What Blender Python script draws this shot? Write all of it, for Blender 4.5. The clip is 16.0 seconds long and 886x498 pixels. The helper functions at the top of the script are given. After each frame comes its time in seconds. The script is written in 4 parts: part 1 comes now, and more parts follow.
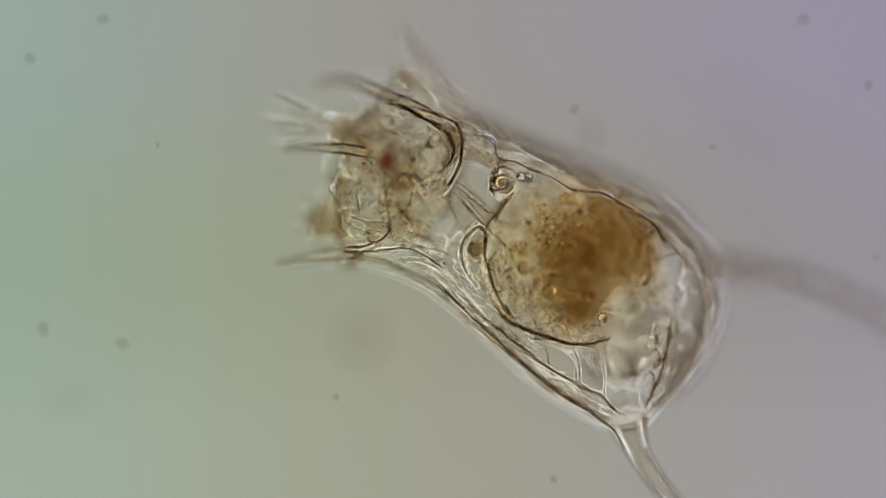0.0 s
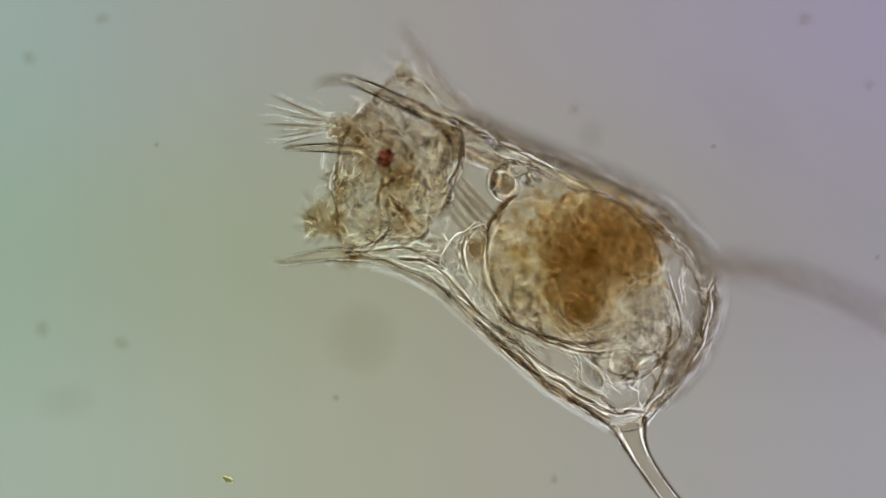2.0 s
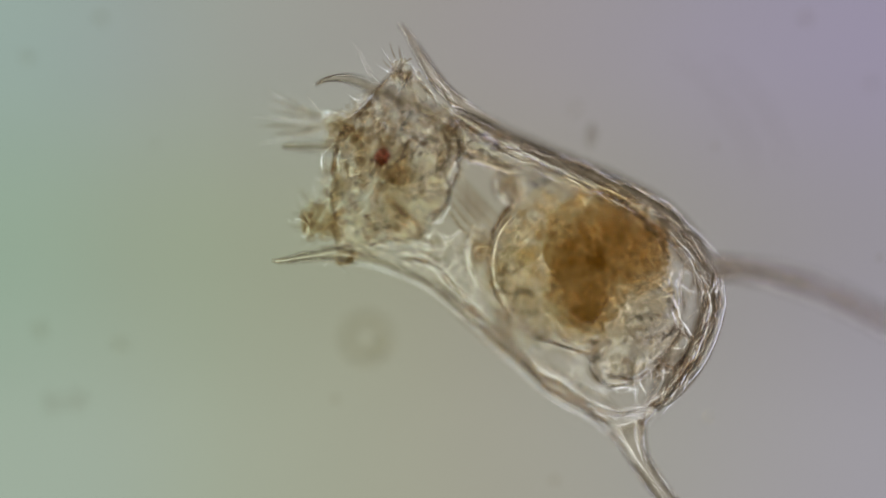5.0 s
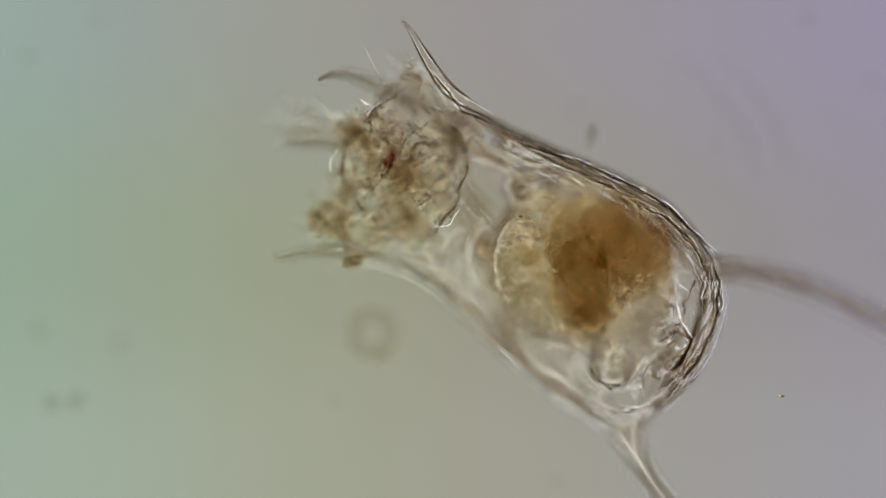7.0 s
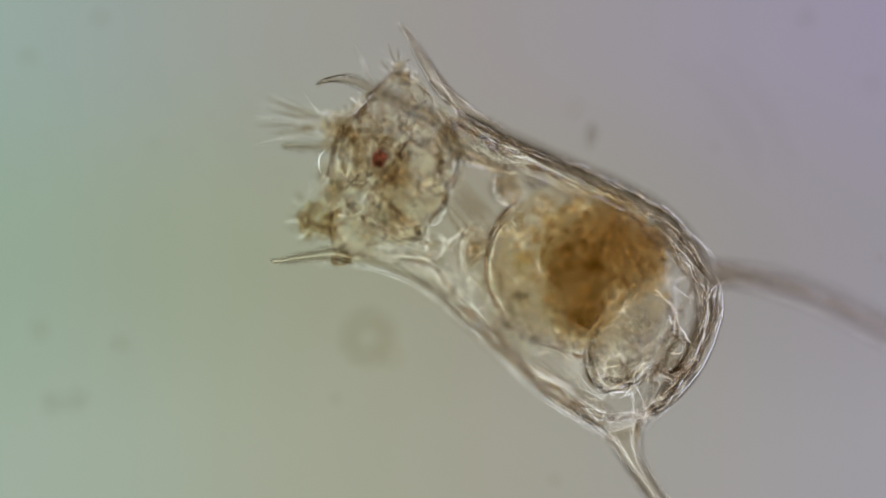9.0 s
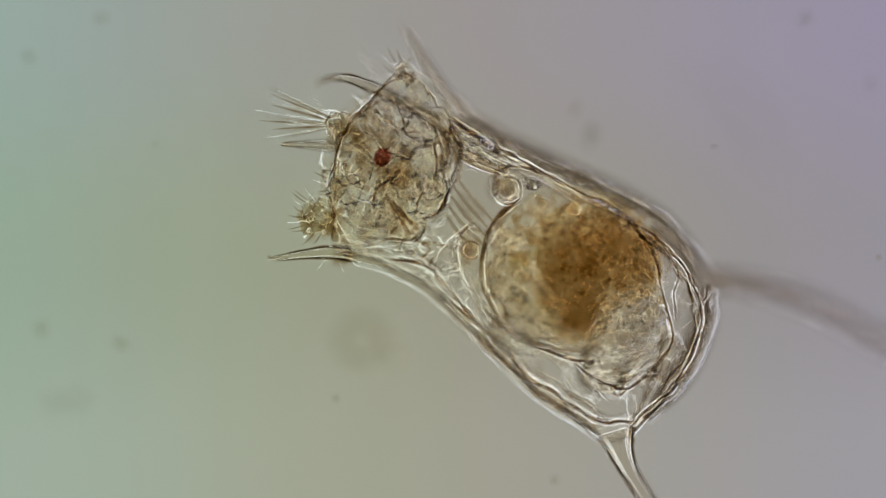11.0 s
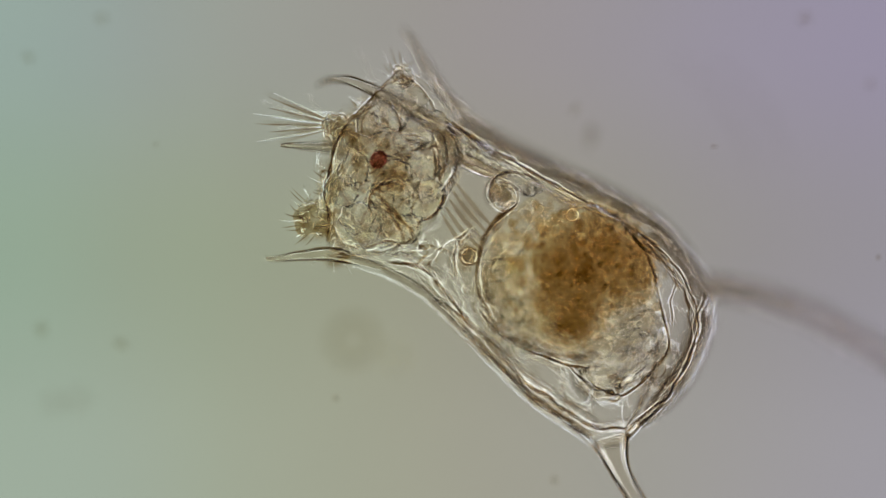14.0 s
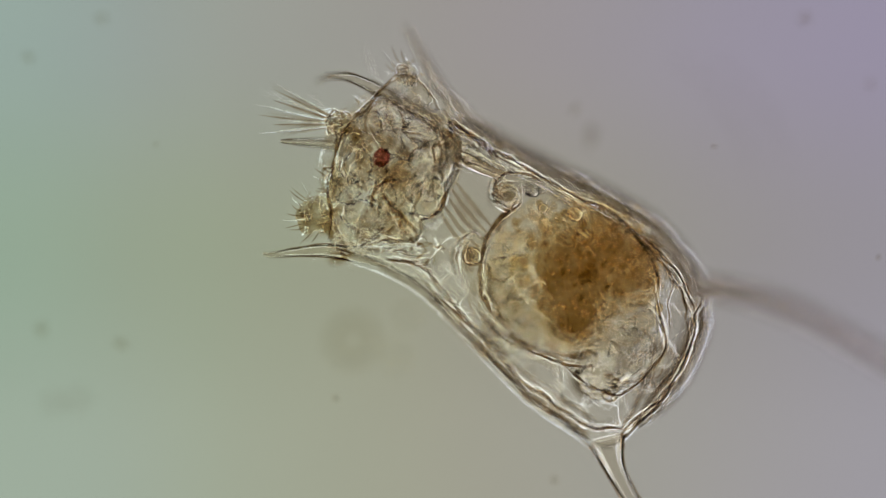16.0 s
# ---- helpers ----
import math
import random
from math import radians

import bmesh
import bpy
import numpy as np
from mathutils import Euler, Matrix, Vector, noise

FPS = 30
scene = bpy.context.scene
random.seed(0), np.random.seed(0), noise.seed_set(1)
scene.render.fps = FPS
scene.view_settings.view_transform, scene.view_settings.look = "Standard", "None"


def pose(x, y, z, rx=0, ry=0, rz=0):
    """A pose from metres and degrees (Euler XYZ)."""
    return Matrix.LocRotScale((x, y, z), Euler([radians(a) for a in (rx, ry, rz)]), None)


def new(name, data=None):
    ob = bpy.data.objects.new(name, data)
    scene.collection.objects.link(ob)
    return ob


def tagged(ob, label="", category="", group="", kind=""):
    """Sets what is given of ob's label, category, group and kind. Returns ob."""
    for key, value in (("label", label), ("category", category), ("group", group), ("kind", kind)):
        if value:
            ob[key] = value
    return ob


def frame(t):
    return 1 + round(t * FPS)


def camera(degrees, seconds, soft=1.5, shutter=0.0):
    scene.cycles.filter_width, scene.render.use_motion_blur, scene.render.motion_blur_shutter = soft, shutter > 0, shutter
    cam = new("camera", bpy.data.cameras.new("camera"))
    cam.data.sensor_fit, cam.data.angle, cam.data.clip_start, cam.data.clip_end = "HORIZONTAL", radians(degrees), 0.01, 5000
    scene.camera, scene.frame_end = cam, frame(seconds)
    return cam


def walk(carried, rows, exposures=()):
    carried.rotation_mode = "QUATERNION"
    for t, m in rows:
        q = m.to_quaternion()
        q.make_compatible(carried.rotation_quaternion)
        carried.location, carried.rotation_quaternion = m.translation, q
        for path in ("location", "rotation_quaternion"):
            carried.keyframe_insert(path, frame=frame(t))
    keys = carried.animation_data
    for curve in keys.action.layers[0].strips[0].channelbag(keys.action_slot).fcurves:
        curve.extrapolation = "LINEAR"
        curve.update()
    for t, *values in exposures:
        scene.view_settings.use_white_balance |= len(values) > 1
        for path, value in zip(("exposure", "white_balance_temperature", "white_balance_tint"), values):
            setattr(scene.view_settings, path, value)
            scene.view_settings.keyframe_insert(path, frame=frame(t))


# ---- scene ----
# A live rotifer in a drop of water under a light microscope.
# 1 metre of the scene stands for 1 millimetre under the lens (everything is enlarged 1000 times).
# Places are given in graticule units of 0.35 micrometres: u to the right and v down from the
# upper left corner of the field, h up towards the objective.
S = 0.00035
REACH = 5.23          # from the objective to its plane of focus
PIVOT = (800, 225)    # the animal turns about its neck


def field(u, v, h=0):
    return Vector(((u - 784) * S, (441 - v) * S, h * S))


def body(u, v, h=0):
    return Vector(((u - PIVOT[0]) * S, (PIVOT[1] - v) * S, h * S))


# ---- camera: a fixed microscope; only the focus drive moves it up and down ----
cam = camera(6.0, 16.0, soft=1.3)
cam.data.dof.use_dof = True
cam.data.dof.focus_distance = REACH
cam.data.dof.aperture_fstop = 0.225
FOCUS = [(0, 70), (0.5, 66), (1.0, 62), (1.5, 54), (2.0, 34), (2.5, 18), (3.0, 9), (3.5, 6), (4.2, -10), (5.2, -38), (6.3, -59),
         (7.0, -67), (7.5, -78), (8.2, -78), (8.6, -64), (9.2, -22), (10.2, -2), (11.3, 5), (12.0, 8), (12.5, 10), (13.5, 8),
         (14.0, 6), (14.5, 5), (15.2, 4), (16.0, 5)]
walk(cam, [(t, pose(0, 0, REACH + h * S)) for t, h in FOCUS])
scene.cycles.max_bounces = scene.cycles.transmission_bounces = scene.cycles.transparent_max_bounces = 64

# ---- light: the lamp field of the condenser below, a dim room around ----
world = bpy.data.worlds.new("room")
scene.world = world
world.use_nodes = True
world.node_tree.nodes["Background"].inputs["Color"].default_value = (0.10, 0.076, 0.046, 1)
world.node_tree.nodes["Background"].inputs["Strength"].default_value = 1.0


# ---- materials ----
def nodes(name):
    m = bpy.data.materials.new(name)
    m.use_nodes = True
    nt = m.node_tree
    nt.nodes.clear()
    out = nt.nodes.new("ShaderNodeOutputMaterial")

    def add(kind, **sockets):
        n = nt.nodes.new(kind)
        for key, value in sockets.items():
            n.inputs[key.replace("_", " ")].default_value = value
        return n
    return m, nt, out, add


def tissue(name, tint, ior=1.06, rough=0.0, bump=0.0, scale=60.0, tint2=None, mottle=40.0, clear=0.0, stretch=None):
    """Clear living matter that bends light a little more than water does; tint: what each surface lets through."""
    m, nt, out, add = nodes(name)
    co = add("ShaderNodeTexCoord")
    src = co.outputs["Object"]
    if stretch:
        mp = add("ShaderNodeMapping")
        mp.inputs["Rotation"].default_value = (0, 0, radians(stretch[0]))
        mp.inputs["Scale"].default_value = stretch[1]
        nt.links.new(src, mp.inputs["Vector"])
        src = mp.outputs["Vector"]
    ref = add("ShaderNodeBsdfRefraction", IOR=ior, Roughness=rough)
    ref.inputs["Color"].default_value = (*tint, 1)
    if tint2:
        nz = add("ShaderNodeTexNoise", Scale=mottle, Detail=5.0, Roughness=0.65)
        ramp = nt.nodes.new("ShaderNodeValToRGB")
        ramp.color_ramp.elements[0].position, ramp.color_ramp.elements[1].position = 0.36, 0.64
        ramp.color_ramp.elements[0].color = (*tint, 1)
        ramp.color_ramp.elements[1].color = (*tint2, 1)
        nt.links.new(src, nz.inputs["Vector"])
        nt.links.new(nz.outputs["Fac"], ramp.inputs["Fac"])
        nt.links.new(ramp.outputs["Color"], ref.inputs["Color"])
    if bump:
        nb = add("ShaderNodeTexNoise", Scale=scale, Detail=3.0, Roughness=0.6)
        bp = add("ShaderNodeBump", Strength=1.0, Distance=bump)
        nt.links.new(src, nb.inputs["Vector"])
        nt.links.new(nb.outputs["Fac"], bp.inputs["Height"])
        nt.links.new(bp.outputs["Normal"], ref.inputs["Normal"])
    last = ref.outputs[0]
    if clear:
        tr = add("ShaderNodeBsdfTransparent")
        mix = add("ShaderNodeMixShader", Fac=clear)
        nt.links.new(last, mix.inputs[1])
        nt.links.new(tr.outputs[0], mix.inputs[2])
        last = mix.outputs[0]
    nt.links.new(last, out.inputs["Surface"])
    return m


def lamp_field(name, strength, colour=(0.42, 0.42, 0.42, 1)):
    m, nt, out, add = nodes(name)
    em = add("ShaderNodeEmission", Color=colour, Strength=strength)
    nt.links.new(em.outputs[0], out.inputs["Surface"])
    return m


def pigment(name, tint, tint2):
    """Soft coloured matter with the density of water: it only tints the light."""
    m, nt, out, add = nodes(name)
    co = add("ShaderNodeTexCoord")
    nz = add("ShaderNodeTexNoise", Scale=120.0, Detail=3.0)
    ramp = nt.nodes.new("ShaderNodeValToRGB")
    ramp.color_ramp.elements[0].position, ramp.color_ramp.elements[1].position = 0.35, 0.65
    ramp.color_ramp.elements[0].color = (*tint, 1)
    ramp.color_ramp.elements[1].color = (*tint2, 1)
    tr = add("ShaderNodeBsdfTransparent")
    nt.links.new(co.outputs["Object"], nz.inputs["Vector"])
    nt.links.new(nz.outputs["Fac"], ramp.inputs[0])
    nt.links.new(ramp.outputs[0], tr.inputs["Color"])
    nt.links.new(tr.outputs[0], out.inputs["Surface"])
    return m


def pane_glass():
    """Clear glass with the field's uneven light, green to violet, put into its tint; each of its two faces takes half.
    """
    m, nt, out, add = nodes("light_tinted_glass")
    co = add("ShaderNodeTexCoord")
    sep = add("ShaderNodeSeparateXYZ")
    nt.links.new(co.outputs["Object"], sep.inputs[0])
    mx = add("ShaderNodeMapRange")
    mx.inputs["From Min"].default_value, mx.inputs["From Max"].default_value = -784 * S, 784 * S
    nt.links.new(sep.outputs["X"], mx.inputs["Value"])
    rows = []
    for row in LIGHT_TINTS:
        ramp = nt.nodes.new("ShaderNodeValToRGB")
        ramp.color_ramp.interpolation = "CARDINAL"
        el = ramp.color_ramp.elements
        for k, (u, c) in enumerate((row[0], row[-1], *row[1:-1])):
            e = el[k] if k < 2 else el.new(u / 1568)
            e.position = u / 1568
            e.color = (*[math.sqrt(((x / 255 + 0.055) / 1.055) ** 2.4 / 0.42) for x in c], 1)
        nt.links.new(mx.outputs[0], ramp.inputs[0])
        rows.append(ramp.outputs[0])
    for top, end, sock in ((401, 0, 1), (0, -401, 2)):
        my = add("ShaderNodeMapRange")
        my.interpolation_type = "SMOOTHSTEP"
        my.inputs["From Min"].default_value, my.inputs["From Max"].default_value = top * S, end * S
        nt.links.new(sep.outputs["Y"], my.inputs["Value"])
        blend = nt.nodes.new("ShaderNodeMix")
        blend.data_type = "RGBA"
        nt.links.new(my.outputs[0], blend.inputs[0])
        nt.links.new(rows[0], blend.inputs[6])
        nt.links.new(rows[sock], blend.inputs[7])
        rows[0] = blend.outputs[2]
    smudge = add("ShaderNodeTexNoise", Scale=22.0, Detail=3.0)
    nt.links.new(co.outputs["Object"], smudge.inputs["Vector"])
    film = add("ShaderNodeMapRange")
    film.inputs["To Min"].default_value, film.inputs["To Max"].default_value = 0.985, 1.015
    nt.links.new(smudge.outputs["Fac"], film.inputs["Value"])
    vm = nt.nodes.new("ShaderNodeVectorMath")
    vm.operation = "SCALE"
    nt.links.new(blend.outputs[2], vm.inputs[0])
    nt.links.new(film.outputs[0], vm.inputs["Scale"])
    tr = add("ShaderNodeBsdfTransparent")
    nt.links.new(vm.outputs[0], tr.inputs["Color"])
    gl = add("ShaderNodeBsdfGlossy", Roughness=0.02)
    mix = add("ShaderNodeMixShader", Fac=0.005)
    nt.links.new(tr.outputs[0], mix.inputs[1])
    nt.links.new(gl.outputs[0], mix.inputs[2])
    nt.links.new(mix.outputs[0], out.inputs["Surface"])
    return m


def plain(name, colour, rough=0.6):
    m, nt, out, add = nodes(name)
    b = add("ShaderNodeBsdfPrincipled", Roughness=rough)
    nz = add("ShaderNodeTexNoise", Scale=30.0, Detail=4.0)
    ramp = nt.nodes.new("ShaderNodeValToRGB")
    ramp.color_ramp.elements[0].color = (*[c * 0.8 for c in colour], 1)
    ramp.color_ramp.elements[1].color = (*[c * 1.2 for c in colour], 1)
    nt.links.new(nz.outputs["Fac"], ramp.inputs[0])
    nt.links.new(ramp.outputs[0], b.inputs["Base Color"])
    nt.links.new(b.outputs[0], out.inputs["Surface"])
    return m


# Colour and brightness of the lit field in three rows, put into the slide.
LIGHT_TINTS = (((0, (150, 168, 160)), (200, (151, 162, 156)), (400, (154, 158, 150)), (784, (154, 150, 147)), (1180, (152, 147, 156)), (1568, (151, 144, 164))),
         ((0, (147, 167, 148)), (200, (150, 163, 143)), (400, (152, 160, 138)), (784, (154, 153, 135)), (1180, (150, 147, 141)), (1568, (149, 145, 152))),
         ((0, (158, 173, 157)), (200, (159, 171, 155)), (400, (160, 167, 148)), (784, (160, 160, 144)), (1180, (158, 156, 150)), (1568, (157, 154, 160))))
LAMP = lamp_field("lamp_field", 1.0)
# Added light, far brighter than the lamp field; it reaches the lens only by refraction.
ANNULUS = lamp_field("bright_annulus", 12.3, (0.375, 0.41, 0.51, 1))
GLASS = pane_glass()
BLACK = plain("black_metal", (0.02, 0.02, 0.02))
SHELL = tissue("lorica_cuticle", (0.990, 0.983, 0.968), 1.014, bump=0.0006, scale=30, tint2=(0.995, 0.99, 0.98), mottle=40,
               stretch=(-32, (0.4, 1.7, 1)))
HORN = tissue("spine_cuticle", (0.965, 0.95, 0.92), 1.16)
DEEPHORN = tissue("brown_spine_cuticle", (0.875, 0.85, 0.815), 1.14)
HEAD = tissue("head_tissue", (0.978, 0.960, 0.930), 1.009, bump=0.00025, scale=80, tint2=(0.99, 0.98, 0.94), mottle=85)
LOBE = tissue("clear_lobe_tissue", (0.976, 0.967, 0.945), 1.006, bump=0.0002, scale=80, tint2=(0.995, 0.985, 0.95), mottle=110)
KNOB = tissue("ciliated_knob_tissue", (0.91, 0.892, 0.845), 1.035, bump=0.0006, scale=150, tint2=(0.97, 0.96, 0.91), mottle=150)
EYE = tissue("red_eye_pigment", (0.60, 0.33, 0.275), 1.02, bump=0.001, scale=150, tint2=(0.67, 0.40, 0.34), mottle=130)
JAW = tissue("jaw_chitin", (0.93, 0.87, 0.76), 1.05)
YELLOW = tissue("yellow_cells", (0.985, 0.972, 0.925), 1.02)
GUT = tissue("stomach_wall", (0.965, 0.944, 0.89), 1.005, bump=0.00015, scale=80, tint2=(0.99, 0.97, 0.90), mottle=70)
PASTE = pigment("brown_paste", (0.903, 0.857, 0.758), (0.927, 0.888, 0.812))
FOOD = pigment("brown_food", (0.972, 0.951, 0.913), (0.985, 0.975, 0.951))
RIM = pigment("brown_rim", (0.81, 0.78, 0.73), (0.94, 0.92, 0.885))
SMUDGE = pigment("brown_pigment", (0.93, 0.90, 0.85), (0.97, 0.955, 0.925))
TAN = pigment("tan_pigment", (0.977, 0.963, 0.937), (0.991, 0.985, 0.972))
GRAIN = tissue("food_grains", (0.975, 0.945, 0.87), 1.20, tint2=(0.998, 0.985, 0.95), mottle=90)
CRUMB = pigment("food_crumbs", (0.88, 0.82, 0.70), (0.935, 0.893, 0.81))
CLEARGRAIN = tissue("clear_grains", (0.97, 0.957, 0.92), 1.22, tint2=(0.995, 0.99, 0.96), mottle=90)
OIL = tissue("oil_droplet", (0.93, 0.89, 0.80), 1.09)
GREYDROP = tissue("grey_droplet", (0.76, 0.74, 0.70), 1.24)
SAC = tissue("clear_sac", (0.975, 0.965, 0.935), 1.02, bump=0.0002, scale=40)
FIBRE = tissue("muscle_fibre", (0.98, 0.96, 0.92), 1.26, bump=0.0005, scale=160)
BAND = tissue("muscle_band", (0.885, 0.85, 0.79), 1.03)
# Dark outlines that refraction gives to edges, put into plain pigment here and below.
DARK_LINE = pigment("dark_edge_line", (0.64, 0.55, 0.43), (0.865, 0.81, 0.72))
CREASE = pigment("dark_fine_line", (0.74, 0.66, 0.54), (0.91, 0.87, 0.80))
CELLWALL = tissue("cell_membrane", (0.992, 0.988, 0.98), 1.085, tint2=(0.999, 0.998, 0.996), mottle=60)
# Shade of the shell's edge, put into a dark pigment.
RIM_SHADE = pigment("rim_shade", (0.62, 0.585, 0.53), (0.82, 0.795, 0.755))
AMBER = pigment("amber_food", (0.968, 0.940, 0.877), (0.986, 0.968, 0.935))
TISSUE = pigment("mottled_tissue", (0.885, 0.835, 0.765), (0.997, 0.995, 0.99))
FLECK = pigment("brown_flecks", (0.76, 0.70, 0.61), (0.93, 0.90, 0.855))
GLASSDROP = tissue("clear_droplet", (0.99, 0.987, 0.975), 1.36)
BEADDROP = tissue("grey_glassy_droplet", (0.93, 0.92, 0.905), 1.1)
# Clear cells that bend light like small lenses, placed where white glints are wanted.
BRIGHTCELL = tissue("glint_cell", (0.99, 0.985, 0.975), 1.09)
# Half-clear prism matter for the halo drawn outside the shell.
HALO = tissue("edge_halo", (0.997, 0.995, 0.99), 1.15, clear=0.62)
# Four-sided strands of this bend the added ring's light into white highlights.
GLINT = tissue("glint_prism", (0.99, 0.985, 0.97), 1.15)
DIRT = pigment("dirt", (0.96, 0.954, 0.94), (0.975, 0.97, 0.958))
FLAKE = pigment("brown_flake", (0.80, 0.78, 0.74), (0.93, 0.92, 0.90))
ALGA = tissue("green_brown_cell", (0.66, 0.62, 0.45), 1.15, bump=0.001, scale=200)
BEAD = pigment("pale_ring", (0.90, 0.88, 0.83), (0.93, 0.915, 0.88))
PALEDROP = tissue("pale_grey_droplet", (0.85, 0.83, 0.79), 1.075)
HAZE = pigment("pale_haze", (0.962, 0.955, 0.948), (0.978, 0.973, 0.968))


# ---- mesh helpers ----
def part(name, bm, material, parent=None, label="", smooth=True):
    me = bpy.data.meshes.new(name)
    bm.normal_update()
    if smooth:
        for f in bm.faces:
            f.smooth = True
    bm.to_mesh(me)
    bm.free()
    me.materials.append(material)
    ob = new(name, me)
    ob.parent = parent
    return tagged(ob, label)


def blob(c, r, turn=0, amp=0.0, freq=6.0, sub=4, seed=0, tilt=0, bm=None):
    """A closed, uneven ellipsoid; c in metres, r in units."""
    bm = bm or bmesh.new()
    made = bmesh.ops.create_icosphere(bm, subdivisions=sub, radius=1)["verts"]
    m = Matrix.Translation(c) @ Euler((0, radians(tilt), radians(-turn))).to_matrix().to_4x4() @ Matrix.Diagonal((r[0] * S, r[1] * S, r[2] * S, 1))
    for v in made:
        n = noise.noise(v.co * freq * 0.35 + Vector((seed * 7.1, seed * 3.3, 1))) + 0.5 * noise.noise(v.co * freq + Vector((seed, 5, seed)))
        v.co = m @ (v.co * (1 + amp * n))
    return bm


def lobed(centre, lobes, amp=0.03, freq=5.0, sub=5, seed=0, even=2):
    """One closed surface round a cluster of bulging lobes (u, v, h, radius), seen from its centre."""
    c = body(*centre)
    ls = [(body(u, v, h) - c, r * S) for u, v, h, r in lobes]
    bm = bmesh.new()
    for v in bmesh.ops.create_icosphere(bm, subdivisions=sub, radius=1)["verts"]:
        d = v.co.normalized()
        far = 0.002
        for o, r in ls:
            b = d.dot(o)
            q = b * b - o.length_squared + r * r
            if q > 0:
                far = max(far, b + math.sqrt(q))
        n = noise.noise(d * freq + Vector((seed, 2, 3))) + 0.5 * noise.noise(d * freq * 2.7 + Vector((1, seed, 3)))
        v.co = c + d * far * (1 + amp * n)
    for k in range(even):
        bmesh.ops.smooth_vert(bm, verts=bm.verts, factor=0.4, use_axis_x=True, use_axis_y=True, use_axis_z=True)
    return bm


def spline(pts, n):
    """n points on a smooth curve through pts."""
    out = []
    k = len(pts) - 1
    for i in range(n):
        x = i / (n - 1) * k
        j = min(int(x), k - 1)
        f = x - j
        p = [Vector(pts[min(max(j + q, 0), k)]) for q in (-1, 0, 1, 2)]
        out.append(0.5 * ((2 * p[1]) + (p[2] - p[0]) * f + (2 * p[0] - 5 * p[1] + 4 * p[2] - p[3]) * f * f + (3 * p[1] - p[0] - 3 * p[2] + p[3]) * f ** 3))
    return out


def rings(bm, path, radii, sides, flat=1.0, flip=False, skip=()):
    up = Vector((0, 0, 1))
    loops = []
    for i, p in enumerate(path):
        d = (path[min(i + 1, len(path) - 1)] - path[max(i - 1, 0)]).normalized()
        a = d.cross(up)
        a = a.normalized() if a.length > 1e-6 else Vector((1, 0, 0))
        b = a.cross(d)
        loops.append([bm.verts.new(p + (a * math.cos(2 * math.pi * k / sides) + b * flat * math.sin(2 * math.pi * k / sides)) * radii[i]) for k in range(sides)])
    for l0, l1 in zip(loops, loops[1:]):
        for k in range(sides):
            f = (l0[k], l1[k], l1[(k + 1) % sides], l0[(k + 1) % sides])
            bm.faces.new(f[::-1] if flip else f)
    for l, end in ((loops[0], True), (loops[-1], False)):
        if end not in skip:
            bm.faces.new(l if end != flip else l[::-1])
    return loops


def tube(pts, radii, n=24, sides=10, hollow=0.0, flat=1.0, bm=None, where=body):
    """A tapered horn or fibre along a smooth curve; hollow: the share of its width that its cavity takes."""
    bm = bm or bmesh.new()
    path = spline([where(*p) for p in pts], n)
    rad = [v.x * S for v in spline([(r, 0, 0) for r in radii], n)]
    if not hollow:
        rings(bm, path, rad, sides, flat)
        return bm
    # a horn: closed at its tip (the first point), open where it joins the shell
    a = rings(bm, path, rad, sides, flat, skip=(False,))
    b = rings(bm, path[1:], [r * (hollow + (0.96 - hollow) * max(0, 2 * i / n - 1)) for i, r in enumerate(rad[1:])], sides, flat, flip=True, skip=(False,))
    for k in range(sides):
        bm.faces.new((a[-1][k], b[-1][k], b[-1][(k + 1) % sides], a[-1][(k + 1) % sides]))
    bmesh.ops.recalc_face_normals(bm, faces=bm.faces)
    return bm


# ---- the setting ----
def box(name, lo, hi, material, label):
    bm = bmesh.new()
    bmesh.ops.create_cube(bm, size=1)
    for v in bm.verts:
        v.co = Vector([lo[i] if v.co[i] < 0 else hi[i] for i in range(3)])
    bmesh.ops.bevel(bm, geom=list(bm.edges), offset=0.004, segments=2, affect="EDGES")
    return tagged(part(name, bm, material, None, label, smooth=False), kind="structure")


FLOOR = -0.089
box("slide", (-0.42, -0.27, FLOOR - 0.05), (0.42, 0.27, FLOOR), GLASS, "glass microscope slide under the water drop, tinted with the field's light gradient")


def ring(name, r0, r1, z0, z1, material, label):
    bm = bmesh.new()
    a = [[bm.verts.new((r * math.cos(k * math.pi / 48), r * math.sin(k * math.pi / 48), z)) for k in range(96)]
         for r, z in ((r0, z1), (r1, z1), (r1, z0), (r0, z0))]
    for l0, l1 in zip(a, a[1:] + a[:1]):
        for k in range(96):
            bm.faces.new((l0[k], l1[k], l1[(k + 1) % 96], l0[(k + 1) % 96]))
    bmesh.ops.recalc_face_normals(bm, faces=bm.faces)
    tagged(part(name, bm, material, None, label, smooth=False), kind="structure")


def condenser():
    bm = bmesh.new()
    bmesh.ops.create_circle(bm, cap_ends=True, segments=96, radius=1.2)
    lamp = part("backdrop", bm, LAMP, None, "evenly glowing lamp field below the slide", smooth=False)
    lamp.location = (0, 0, -4.0)
    tagged(lamp, kind="structure")
    # Unseen glowing ring, added so that bent rays turn into bright halos.
    ring("glint_annulus", 1.21, 1.56, -4.04, -4.0, ANNULUS, "unseen bright ring added round the lamp to light refracted edges")
    # Unseen black ring, added to darken the rays bent furthest.
    ring("dark_stop_ring", 1.57, 1.74, -4.08, -3.98, BLACK, "unseen black ring added round the lamp to darken bent rays")


condenser()

# ---- the rotifer ----
rotifer = new("rotifer")
rotifer.location = field(*PIVOT)
